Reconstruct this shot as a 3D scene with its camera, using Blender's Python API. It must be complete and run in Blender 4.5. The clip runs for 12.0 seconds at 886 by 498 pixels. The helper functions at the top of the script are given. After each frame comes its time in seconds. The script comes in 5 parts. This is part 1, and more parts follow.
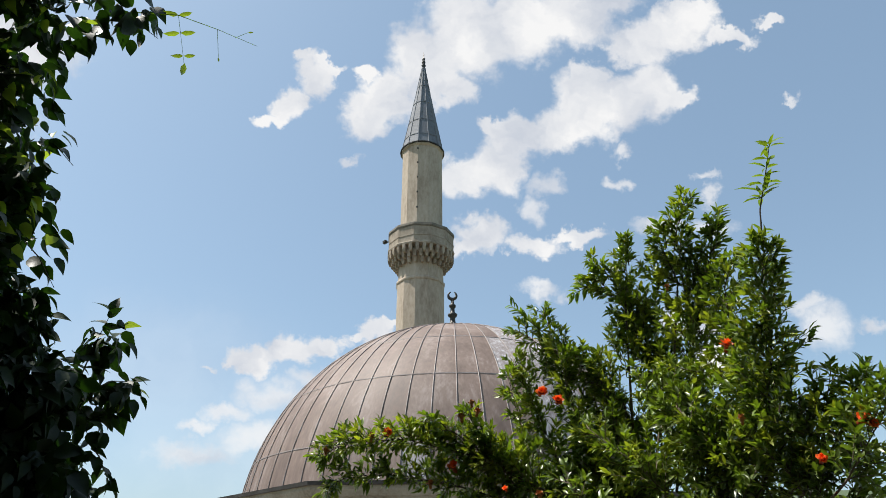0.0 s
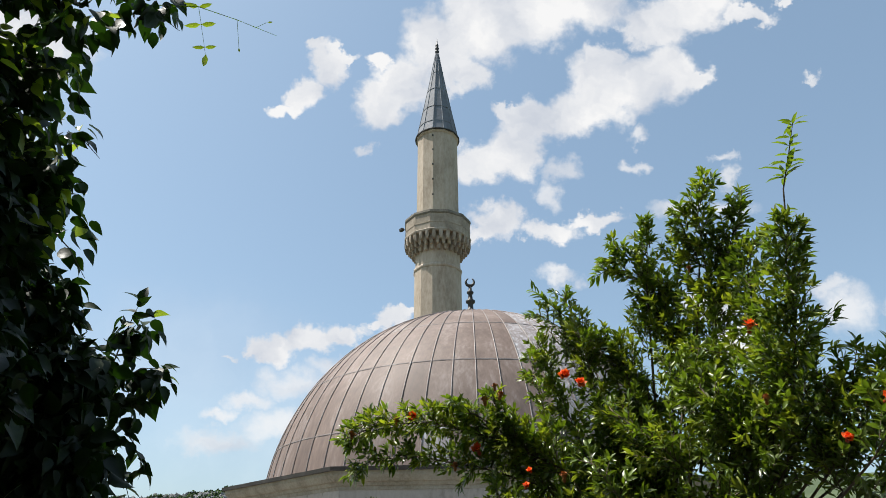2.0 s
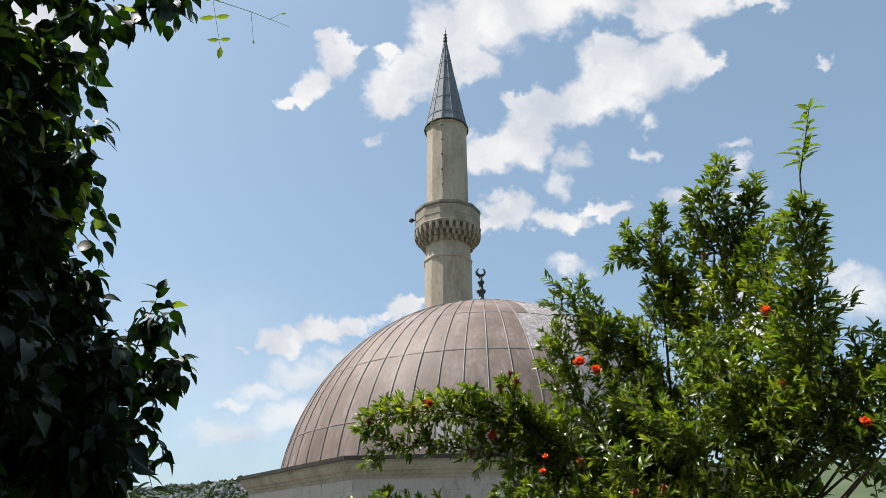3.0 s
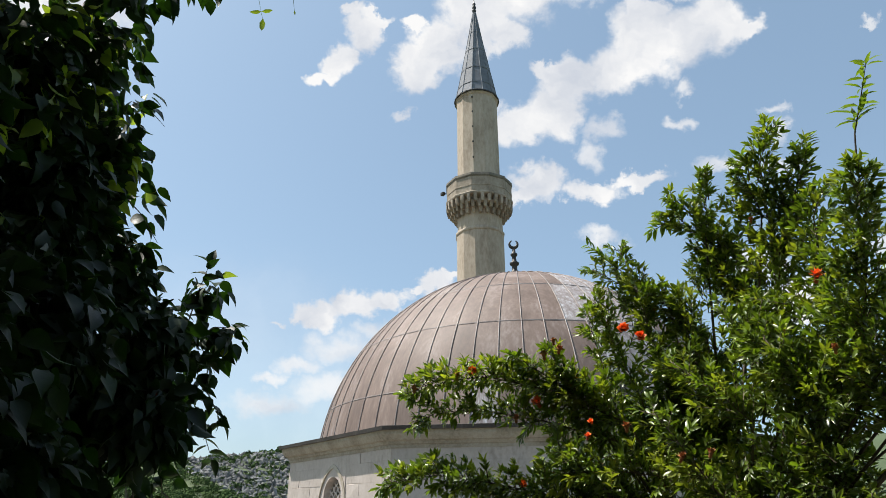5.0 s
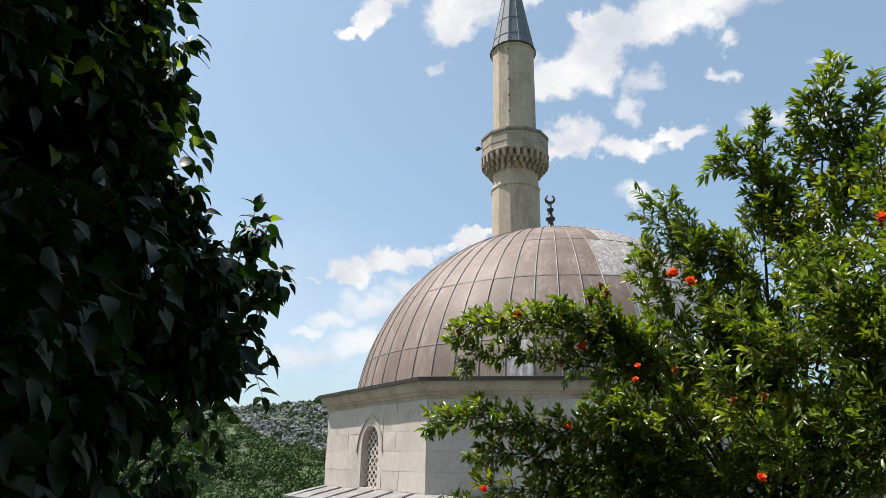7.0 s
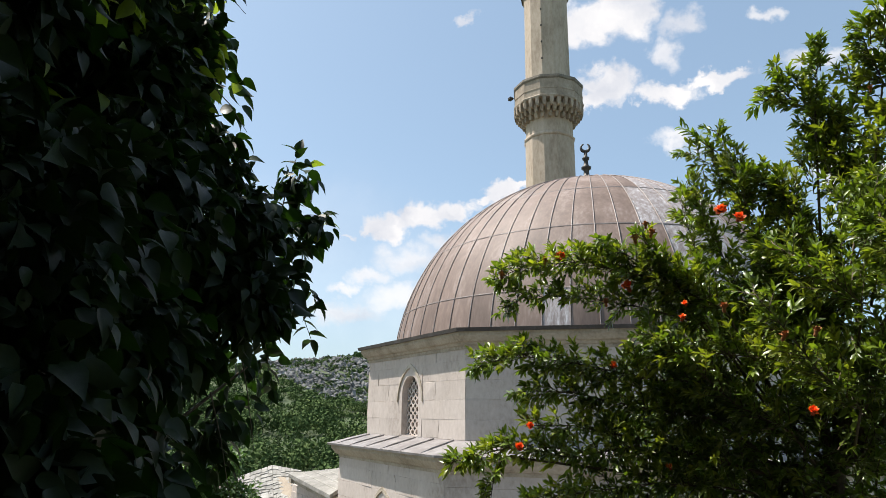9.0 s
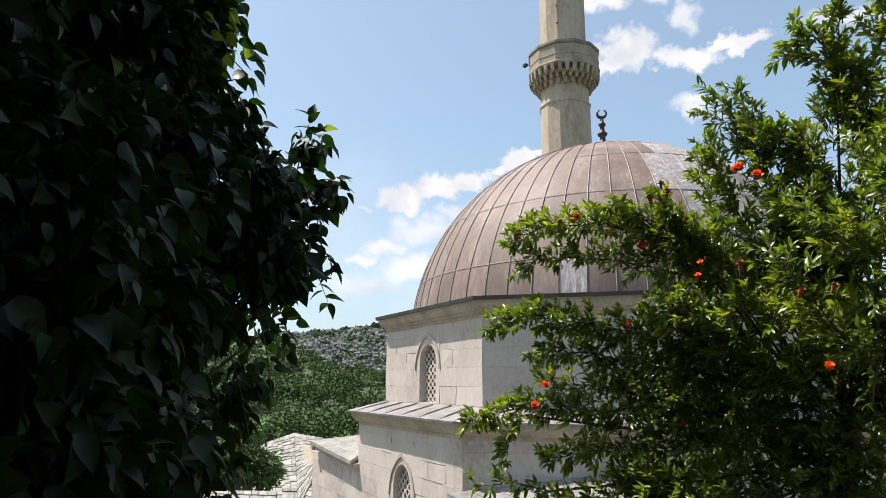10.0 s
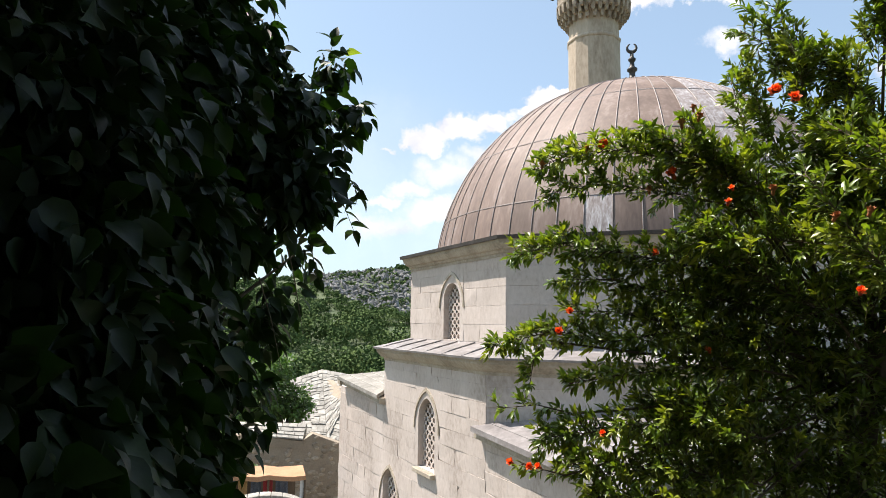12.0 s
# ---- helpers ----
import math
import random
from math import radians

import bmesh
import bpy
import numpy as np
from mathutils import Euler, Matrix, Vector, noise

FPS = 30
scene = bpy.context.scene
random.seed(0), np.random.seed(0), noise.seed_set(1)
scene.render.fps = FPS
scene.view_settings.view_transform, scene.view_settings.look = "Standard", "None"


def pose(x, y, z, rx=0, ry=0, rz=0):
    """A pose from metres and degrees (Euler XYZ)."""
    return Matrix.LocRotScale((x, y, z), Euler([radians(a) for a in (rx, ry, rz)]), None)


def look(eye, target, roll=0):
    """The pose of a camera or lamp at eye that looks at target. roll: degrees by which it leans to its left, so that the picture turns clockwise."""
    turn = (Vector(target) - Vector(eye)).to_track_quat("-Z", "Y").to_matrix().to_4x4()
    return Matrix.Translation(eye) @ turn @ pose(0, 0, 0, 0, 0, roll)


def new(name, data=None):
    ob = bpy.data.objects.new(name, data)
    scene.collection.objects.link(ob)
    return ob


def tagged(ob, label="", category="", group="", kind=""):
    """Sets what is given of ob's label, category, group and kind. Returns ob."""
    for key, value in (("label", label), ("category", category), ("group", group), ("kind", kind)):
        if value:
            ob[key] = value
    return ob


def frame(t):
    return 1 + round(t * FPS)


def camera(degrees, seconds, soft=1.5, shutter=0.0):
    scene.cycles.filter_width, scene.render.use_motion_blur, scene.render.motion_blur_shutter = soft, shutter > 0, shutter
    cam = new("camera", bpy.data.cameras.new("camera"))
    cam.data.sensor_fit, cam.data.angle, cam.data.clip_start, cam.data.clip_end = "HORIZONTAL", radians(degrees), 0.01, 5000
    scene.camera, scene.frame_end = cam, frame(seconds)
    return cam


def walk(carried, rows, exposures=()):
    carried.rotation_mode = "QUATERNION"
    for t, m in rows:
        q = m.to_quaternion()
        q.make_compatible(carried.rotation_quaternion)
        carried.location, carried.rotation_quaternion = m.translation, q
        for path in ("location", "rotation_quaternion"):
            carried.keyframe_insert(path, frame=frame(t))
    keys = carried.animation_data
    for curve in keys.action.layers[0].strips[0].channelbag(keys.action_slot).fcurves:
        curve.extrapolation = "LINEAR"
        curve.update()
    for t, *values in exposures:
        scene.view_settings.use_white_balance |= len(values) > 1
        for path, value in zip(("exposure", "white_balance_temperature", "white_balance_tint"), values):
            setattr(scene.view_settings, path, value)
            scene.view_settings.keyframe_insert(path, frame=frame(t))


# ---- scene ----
cam = camera(69.7, 12.0, soft=0.6)
PATH = [
    (0, (-11.417, -12.299, 8.02), (-10.226, -10.975, 8.931), -0.2),
    (0.5, (-11.422, -12.298, 8.017), (-10.239, -10.959, 8.916), -0.4),
    (1, (-11.422, -12.299, 8.011), (-10.245, -10.947, 8.899), -0.5),
    (1.5, (-11.43, -12.295, 8.008), (-10.265, -10.925, 8.884), -0.5),
    (2, (-11.439, -12.295, 8.006), (-10.275, -10.924, 8.881), -0.4),
    (2.5, (-11.447, -12.292, 8.003), (-10.291, -10.907, 8.866), -0.5),
    (3, (-11.46, -12.289, 7.997), (-10.311, -10.888, 8.845), -0.5),
    (5, (-11.498, -12.262, 7.972), (-10.406, -10.775, 8.745), -0.1),
    (5.5, (-11.499, -12.246, 7.963), (-10.423, -10.733, 8.706), 0.4),
    (6, (-11.501, -12.231, 7.951), (-10.441, -10.689, 8.658), 0.7),
    (6.5, (-11.507, -12.212, 7.94), (-10.46, -10.647, 8.615), 0.9),
    (7, (-11.514, -12.201, 7.931), (-10.48, -10.615, 8.576), 1.2),
    (9, (-11.532, -12.167, 7.883), (-10.564, -10.492, 8.39), 0.8),
    (9.5, (-11.532, -12.164, 7.865), (-10.581, -10.466, 8.326), 0.4),
    (10, (-11.527, -12.171, 7.85), (-10.591, -10.453, 8.267), 0.4),
    (10.5, (-11.523, -12.18, 7.835), (-10.601, -10.444, 8.205), 0.4),
    (11, (-11.525, -12.181, 7.822), (-10.618, -10.429, 8.149), 0.4),
    (11.5, (-11.523, -12.168, 7.805), (-10.629, -10.402, 8.087), 0.4),
    (12, (-11.521, -12.153, 7.792), (-10.636, -10.375, 8.029), 0.8),
]
walk(cam, [(t, look(eye, target, roll)) for t, eye, target, roll in PATH],
     exposures=[(0, 0.36, 6500, 10), (3, 0.38, 6500, 10), (5, 0.42, 6530, 10), (7, 0.48, 6560, 11), (9, 0.55, 6620, 12), (10.5, 0.66, 6670, 13), (12, 0.80, 6750, 14)])
SKY_STRENGTH = 0.094

# ---- sky, sun ----
SUN_AZ, SUN_EL = 134.0, 61.5          # degrees; azimuth counted from +x towards +y
sun_dir = Vector((math.cos(radians(SUN_AZ)) * math.cos(radians(SUN_EL)), math.sin(radians(SUN_AZ)) * math.cos(radians(SUN_EL)), math.sin(radians(SUN_EL))))
sun_data = bpy.data.lights.new("sun", "SUN")
sun_data.energy, sun_data.angle, sun_data.color = 5.0, radians(0.53), (1.0, 0.955, 0.89)
new("sun", sun_data).matrix_world = sun_dir.to_track_quat("Z", "Y").to_matrix().to_4x4()

# clouds: (along, up, half width, half height) in hundredths of the tangent plane round AIM
AIM = Vector((0.5955, 0.6617, 0.4555)).normalized()
AIM_X = AIM.cross(Vector((0, 0, 1))).normalized()
AIM_Y = AIM_X.cross(AIM)
CLOUD_TOP = [(-11.8, 21.4, 3.7, 3.4), (-8.3, 24.5, 4.0, 4.0), (-2.9, 29.4, 5.3, 5.3), (4.2, 33.8, 7.5, 5.8), (12.2, 35.6, 8.4, 5.2), (20.2, 36.4, 6.7, 4.3), (0.6, 24.9, 4.0, 2.7), (24.6, 39.1, 5.3, 3.2), (-11.8, 27.8, 2.0, 1.1)]
CLOUD_EAST = [(31.7, 31.9, 4.6, 3.2), (37.0, 34.6, 4.9, 3.2), (38.8, 37.7, 4.0, 2.0), (45.0, 33.5, 4.0, 1.0), (51.7, 35.4, 2.2, 0.8), (29.0, 31.1, 3.1, 2.0)]
CLOUD_BAND = [(4.1, 11.6, 4.6, 3.0), (9.0, 12.9, 4.0, 3.9), (12.1, 17.8, 4.6, 2.8), (17.5, 18.7, 4.9, 4.0), (22.8, 22.6, 5.3, 4.9), (28.1, 23.1, 5.5, 4.4), (32.6, 24.4, 4.4, 3.9), (23.7, 27.3, 2.8, 2.0), (36.6, 23.2, 2.7, 1.1), (8.6, 19.8, 2.7, 1.1)]
CLOUD_LOW = [(5.8, 2.3, 4.1, 2.5), (3.2, 0.1, 2.7, 1.4), (14.7, 0.5, 3.7, 1.6), (20.9, 2.2, 4.3, 1.1), (43.1, -17.8, 5.3, 3.2), (39.5, -11.6, 4.4, 2.1), (60.0, -12.6, 4.1, 3.4), (57.3, -9.5, 2.0, 1.4), (68.0, -12.6, 2.2, 1.2)]
CLOUD_WEST = [(-20.4, 26.8, 2.8, 2.8), (-23.4, 23.4, 2.3, 2.3), (-26.9, 21.0, 2.5, 1.0), (-18.0, 28.7, 2.1, 0.8), (-21.6, 29.5, 1.2, 0.8)]
CLOUD_SKYLINE = [(-29.7, -17.1, 4.1, 2.3), (-23.5, -15.6, 4.9, 2.1), (-18.2, -15.5, 3.2, 1.6), (-32.4, -17.7, 2.0, 1.1), (-10.4, -13.2, 2.7, 1.6), (-12.9, -14.3, 1.6, 1.0), (-8.2, -11.9, 1.6, 0.9)]
CLOUD_VEILED = [(-34.2, -25.1, 3.7, 1.6), (-27.1, -22.9, 4.9, 2.7), (-20.9, -20.7, 4.3, 1.6), (-38.7, -26.9, 3.4, 1.1), (-39.6, -31.8, 7.1, 2.7), (-28.0, -29.6, 8.0, 3.0)]
CLOUD_WISPS = [(-14.5, 14.5, 1.2, 0.7), (16.5, 9.8, 2.3, 1.6), (27.6, 10.6, 1.8, 1.0), (41.0, 11.9, 2.0, 0.7), (15.6, -6.6, 3.0, 1.2), (34.3, 3.5, 3.7, 1.2), (42.3, 3.0, 3.6, 1.6), (13.9, 6.2, 2.0, 1.8), (41.8, 8.8, 1.1, 1.6), (-36.9, -19.1, 1.4, 0.5), (28.1, 15.8, 1.8, 0.9), (55.2, 22.5, 1.1, 0.5)]
CLOUD_REST = [(-90, 20, 20, 9), (-75, 32, 16, 7), (105, 25, 22, 9), (120, 5, 20, 7), (-120, -5, 22, 8)]

world = bpy.data.worlds.new("sky")
scene.world = world
world.use_nodes = True
wn, wl = world.node_tree.nodes, world.node_tree.links
wn.clear()


def wnode(kind, **props):
    n = wn.new(kind)
    for k, v in props.items():
        setattr(n, k, v)
    return n


def wmath(op, a, b=None, c=None, clamp=False):
    n = wnode("ShaderNodeMath", operation=op, use_clamp=clamp)
    for i, v in enumerate((a, b, c)):
        if v is None:
            continue
        if isinstance(v, (int, float)):
            n.inputs[i].default_value = v
        else:
            wl.new(v, n.inputs[i])
    return n.outputs[0]


def wdot(vec):
    n = wnode("ShaderNodeVectorMath", operation="DOT_PRODUCT")
    wl.new(direction, n.inputs[0])
    n.inputs[1].default_value = vec
    return n.outputs["Value"]


direction = wnode("ShaderNodeTexCoord").outputs["Generated"]
ahead = wdot(AIM)
safe = wmath("MAXIMUM", ahead, 0.05)
comb = wnode("ShaderNodeCombineXYZ")
wl.new(wmath("DIVIDE", wdot(AIM_X), safe), comb.inputs[0])
wl.new(wmath("DIVIDE", wdot(AIM_Y), safe), comb.inputs[1])
# ragged edges: the plane is warped by fine noise before the masses are laid on it
warp = wnode("ShaderNodeTexNoise")
warp.inputs["Scale"].default_value, warp.inputs["Detail"].default_value, warp.inputs["Roughness"].default_value = 16.0, 7.0, 0.62
wl.new(comb.outputs[0], warp.inputs["Vector"])
shift = wnode("ShaderNodeVectorMath", operation="MULTIPLY_ADD")
wl.new(warp.outputs["Color"], shift.inputs[0])
shift.inputs[1].default_value = (0.10, 0.09, 0)
minus = wnode("ShaderNodeVectorMath", operation="SUBTRACT")
minus.inputs[1].default_value = (0.05, 0.045, 0)
wl.new(comb.outputs[0], minus.inputs[0])
wl.new(minus.outputs[0], shift.inputs[2])
plane = shift.outputs[0]


def cloud_mass(blobs):
    best = None
    for cx, cy, rx, ry in blobs:
        m = wnode("ShaderNodeMapping")
        rx, ry = rx * 1.62, ry * 1.62
        m.inputs["Scale"].default_value = (100 / rx, 100 / ry, 1)
        m.inputs["Location"].default_value = (-cx / rx, -cy / ry, 0)
        wl.new(plane, m.inputs["Vector"])
        g = wnode("ShaderNodeTexGradient", gradient_type="SPHERICAL")
        wl.new(m.outputs[0], g.inputs[0])
        v = g.outputs["Fac"]
        best = v if best is None else wmath("SMOOTH_MAX", best, v, 0.12)
    return best


billow = wnode("ShaderNodeTexNoise")
billow.inputs["Scale"].default_value, billow.inputs["Detail"].default_value, billow.inputs["Roughness"].default_value = 17.0, 9.0, 0.62
wl.new(comb.outputs[0], billow.inputs["Vector"])


def cover(mass, low, high, ragged, clear=(0.10, 0.20)):
    """Share of cloud: the billows break a mass up, and fade out where there is none."""
    edge = wmath("ADD", mass, wmath("MULTIPLY", wmath("SUBTRACT", billow.outputs["Fac"], 0.5), ragged))
    n = wnode("ShaderNodeMapRange", interpolation_type="SMOOTHSTEP")
    n.inputs["From Min"].default_value, n.inputs["From Max"].default_value = low, high
    wl.new(edge, n.inputs["Value"])
    gate = wnode("ShaderNodeMapRange", interpolation_type="SMOOTHSTEP")
    gate.inputs["From Min"].default_value, gate.inputs["From Max"].default_value = clear
    wl.new(mass, gate.inputs["Value"])
    return wmath("MULTIPLY", n.outputs["Result"], gate.outputs["Result"])


dense = cover(cloud_mass(CLOUD_TOP + CLOUD_EAST + CLOUD_BAND + CLOUD_LOW[:6] + CLOUD_WEST + CLOUD_SKYLINE + CLOUD_REST), 0.13, 0.54, 0.68)
thin = wmath("MULTIPLY", cover(cloud_mass(CLOUD_WISPS + CLOUD_VEILED + CLOUD_LOW[6:]), 0.06, 0.86, 0.6), 0.80)
veil = wmath("MULTIPLY", cover(cloud_mass([(-34, -33, 26, 11), (-20, -27, 20, 8), (-45, -20, 22, 12)]), 0.0, 1.0, 0.0, (0.0, 0.5)), 0.20)
mask = wmath("MULTIPLY", wmath("MAXIMUM", wmath("MAXIMUM", dense, thin), veil), wmath("GREATER_THAN", ahead, 0.06))

sky = wnode("ShaderNodeTexSky", sky_type="NISHITA", sun_disc=False, sun_elevation=radians(SUN_EL), sun_rotation=radians(90 - SUN_AZ), air_density=1.0, dust_density=1.6, ozone_density=1.4)
blue = wnode("ShaderNodeBackground")
blue.inputs["Strength"].default_value = SKY_STRENGTH
paler = wnode("ShaderNodeHueSaturation")
paler.inputs["Saturation"].default_value, paler.inputs["Value"].default_value = 0.80, 1.26
wl.new(sky.outputs[0], paler.inputs["Color"])
tint = wnode("ShaderNodeMix", data_type="RGBA", blend_type="MULTIPLY")
tint.inputs[0].default_value = 1.0
tint.inputs[7].default_value = (0.92, 1.02, 0.99, 1)
wl.new(paler.outputs[0], tint.inputs[6])
haze = wnode("ShaderNodeMix", data_type="RGBA")
haze.inputs[0].default_value = 0.25
haze.inputs[7].default_value = (3.4, 5.3, 7.7, 1)
wl.new(tint.outputs[2], haze.inputs[6])
wl.new(haze.outputs[2], blue.inputs["Color"])
shade = wnode("ShaderNodeValToRGB")
shade.color_ramp.elements[0].position, shade.color_ramp.elements[0].color = 0.3, (0.62, 0.67, 0.76, 1)
shade.color_ramp.elements[1].position, shade.color_ramp.elements[1].color = 0.62, (1.0, 1.0, 1.0, 1)
soft_noise = wnode("ShaderNodeTexNoise")
soft_noise.inputs["Scale"].default_value, soft_noise.inputs["Detail"].default_value = 9.0, 4.0
wl.new(plane, soft_noise.inputs["Vector"])
wl.new(soft_noise.outputs["Fac"], shade.inputs[0])
white = wnode("ShaderNodeBackground")
white.inputs["Strength"].default_value = 0.72
wl.new(shade.outputs[0], white.inputs["Color"])
mix = wnode("ShaderNodeMixShader")
wl.new(mask, mix.inputs[0])
wl.new(blue.outputs[0], mix.inputs[1])
wl.new(white.outputs[0], mix.inputs[2])
wl.new(mix.outputs[0], wnode("ShaderNodeOutputWorld").inputs[0])


# ---- materials ----
def material(name, colours, rough=0.8, metal=0.0, grain=30.0, stain=2.0, bump=0.3, vary=0.0, stretch=(1, 1, 1), island=0.0, through_light=None, spec=0.5, contrast=(0.3, 0.7)):
    """colours: dark, mid, light. grain and stain: the two noise scales per metre. vary / island: change from object to object / piece to piece."""
    m = bpy.data.materials.new(name)
    m.use_nodes = True
    n, l = m.node_tree.nodes, m.node_tree.links
    b = n["Principled BSDF"]
    geo = n.new("ShaderNodeNewGeometry")
    sc = n.new("ShaderNodeVectorMath")
    sc.operation = "MULTIPLY"
    sc.inputs[1].default_value = stretch
    l.new(geo.outputs["Position"], sc.inputs[0])
    big, fine = n.new("ShaderNodeTexNoise"), n.new("ShaderNodeTexNoise")
    for tex, s, d in ((big, stain, 5.0), (fine, grain, 6.0)):
        tex.inputs["Scale"].default_value, tex.inputs["Detail"].default_value = s, d
        tex.inputs["Roughness"].default_value = 0.62
        l.new(sc.outputs[0], tex.inputs["Vector"])
    mixn = n.new("ShaderNodeMix")
    mixn.data_type = "FLOAT"
    mixn.inputs[0].default_value = 0.4
    l.new(big.outputs["Fac"], mixn.inputs[2])
    l.new(fine.outputs["Fac"], mixn.inputs[3])
    ramp = n.new("ShaderNodeValToRGB")
    els = ramp.color_ramp.elements
    els[0].position, els[1].position = contrast
    els[0].color, els[1].color = (*colours[0], 1), (*colours[2], 1)
    els.new(sum(contrast) / 2).color = (*colours[1], 1)
    l.new(mixn.outputs[0], ramp.inputs[0])
    out = ramp.outputs[0]
    for amount, source in ((vary, "ShaderNodeObjectInfo"), (island, "ShaderNodeNewGeometry")):
        if amount:
            info = n.new(source)
            rng = n.new("ShaderNodeMapRange")
            rng.inputs["To Min"].default_value, rng.inputs["To Max"].default_value = 1 - amount, 1 + amount
            l.new(info.outputs["Random" if source.endswith("ObjectInfo") else "Random Per Island"], rng.inputs["Value"])
            hsv = n.new("ShaderNodeHueSaturation")
            l.new(rng.outputs[0], hsv.inputs["Value"])
            l.new(out, hsv.inputs["Color"])
            out = hsv.outputs[0]
    l.new(out, b.inputs["Base Color"])
    rr = n.new("ShaderNodeMapRange")
    rr.inputs["To Min"].default_value, rr.inputs["To Max"].default_value = max(0.05, rough - 0.12), min(1.0, rough + 0.1)
    l.new(fine.outputs["Fac"], rr.inputs["Value"])
    l.new(rr.outputs[0], b.inputs["Roughness"])
    b.inputs["Metallic"].default_value = metal
    b.inputs["Specular IOR Level"].default_value = spec
    if bump:
        bp = n.new("ShaderNodeBump")
        bp.inputs["Strength"].default_value, bp.inputs["Distance"].default_value = bump, 0.02
        l.new(mixn.outputs[0], bp.inputs["Height"])
        l.new(bp.outputs[0], b.inputs["Normal"])
    if through_light:
        t = n.new("ShaderNodeBsdfTranslucent")
        tint = n.new("ShaderNodeMix")
        tint.data_type, tint.blend_type = "RGBA", "MULTIPLY"
        tint.inputs[0].default_value = 1.0
        l.new(out, tint.inputs[6])
        tint.inputs[7].default_value = (*through_light, 1)
        l.new(tint.outputs[2], t.inputs["Color"])
        add = n.new("ShaderNodeAddShader")
        l.new(b.outputs[0], add.inputs[0])
        l.new(t.outputs[0], add.inputs[1])
        l.new(add.outputs[0], n["Material Output"].inputs[0])
    return m


LIMESTONE = material("pale_limestone", ((0.225, 0.182, 0.148), (0.455, 0.393, 0.347), (0.56, 0.496, 0.448)), 0.9, grain=14, stain=0.9, bump=0.65, vary=0.05, stretch=(1, 1, 0.6), contrast=(0.27, 0.68))
CORNICE = material("weathered_cornice_stone", ((0.19, 0.155, 0.11), (0.37, 0.32, 0.25), (0.50, 0.45, 0.375)), 0.92, grain=18, stain=1.6, bump=0.45)
MINARET = material("minaret_stone", ((0.275, 0.212, 0.15), (0.44, 0.358, 0.272), (0.54, 0.458, 0.365)), 0.92, grain=9, stain=0.8, bump=0.35, stretch=(1, 1, 0.4), contrast=(0.34, 0.64))
BALCONY = material("sooty_balcony_stone", ((0.16, 0.13, 0.097), (0.335, 0.275, 0.208), (0.48, 0.408, 0.322)), 0.93, grain=8, stain=1.4, bump=0.4, stretch=(1, 1, 0.6), vary=0.1, contrast=(0.34, 0.66))
OLD_STONE = material("dark_weathered_stone", ((0.075, 0.066, 0.053), (0.17, 0.148, 0.115), (0.29, 0.26, 0.205)), 0.93, grain=12, stain=2.2, bump=0.5)
LEAD = material("brown_lead_sheet", ((0.094, 0.062, 0.047), (0.195, 0.138, 0.110), (0.37, 0.31, 0.282)), 0.66, metal=0.0, grain=9, stain=1.0, bump=0.12, vary=0.13, stretch=(1.5, 1.5, 0.26), contrast=(0.3, 0.74))
# white patina, and for one flank the sky's glare put into the colour
LEAD_PALE = material("whitened_lead_sheet", ((0.155, 0.115, 0.098), (0.30, 0.262, 0.25), (0.60, 0.59, 0.60)), 0.6, grain=14, stain=3.0, bump=0.12, vary=0.15, stretch=(3.5, 3.5, 0.28), contrast=(0.34, 0.66))
LEAD_ROLL = material("worn_lead_roll", ((0.14, 0.112, 0.10), (0.25, 0.205, 0.185), (0.42, 0.375, 0.35)), 0.55, metal=0.1, grain=20, stain=2, bump=0.2)
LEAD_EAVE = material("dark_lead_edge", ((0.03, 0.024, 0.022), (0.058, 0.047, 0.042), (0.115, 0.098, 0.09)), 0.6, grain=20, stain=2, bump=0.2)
LEAD_FLAT = material("pale_lead_roofing", ((0.11, 0.10, 0.095), (0.22, 0.20, 0.192), (0.37, 0.35, 0.34)), 0.6, metal=0.0, grain=9, stain=1.5, bump=0.2)
SPIRE = material("blue_grey_lead", ((0.10, 0.108, 0.12), (0.165, 0.175, 0.195), (0.24, 0.25, 0.275)), 0.72, metal=0.0, grain=6, stain=1.0, bump=0.15, vary=0.1)
DARK_METAL = material("dark_bronze", ((0.025, 0.024, 0.022), (0.05, 0.047, 0.042), (0.09, 0.085, 0.075)), 0.5, metal=0.6, grain=30, stain=4, bump=0.15)
SLATE = material("stone_slab_roofing", ((0.15, 0.142, 0.122), (0.28, 0.267, 0.236), (0.41, 0.395, 0.36)), 0.9, grain=16, stain=3, bump=0.4, vary=0.22)
RUBBLE = material("rubble_stone", ((0.20, 0.165, 0.125), (0.34, 0.285, 0.215), (0.47, 0.41, 0.32)), 0.95, grain=14, stain=2.6, bump=0.6, vary=0.2)
MORTAR = material("earthy_mortar", ((0.22, 0.18, 0.135), (0.31, 0.255, 0.19), (0.39, 0.33, 0.25)), 0.97, grain=22, stain=2, bump=0.6)
CANVAS = material("orange_awning_canvas", ((0.34, 0.175, 0.09), (0.44, 0.245, 0.135), (0.50, 0.31, 0.185)), 0.9, grain=40, stain=2.5, bump=0.15)
CLOTH_RED = material("red_cloth", ((0.16, 0.02, 0.025), (0.30, 0.035, 0.04), (0.38, 0.06, 0.06)), 0.9, grain=40, stain=5, bump=0.2)
CLOTH_BLUE = material("blue_grey_cloth", ((0.04, 0.05, 0.07), (0.09, 0.11, 0.15), (0.16, 0.18, 0.22)), 0.9, grain=40, stain=5, bump=0.2)
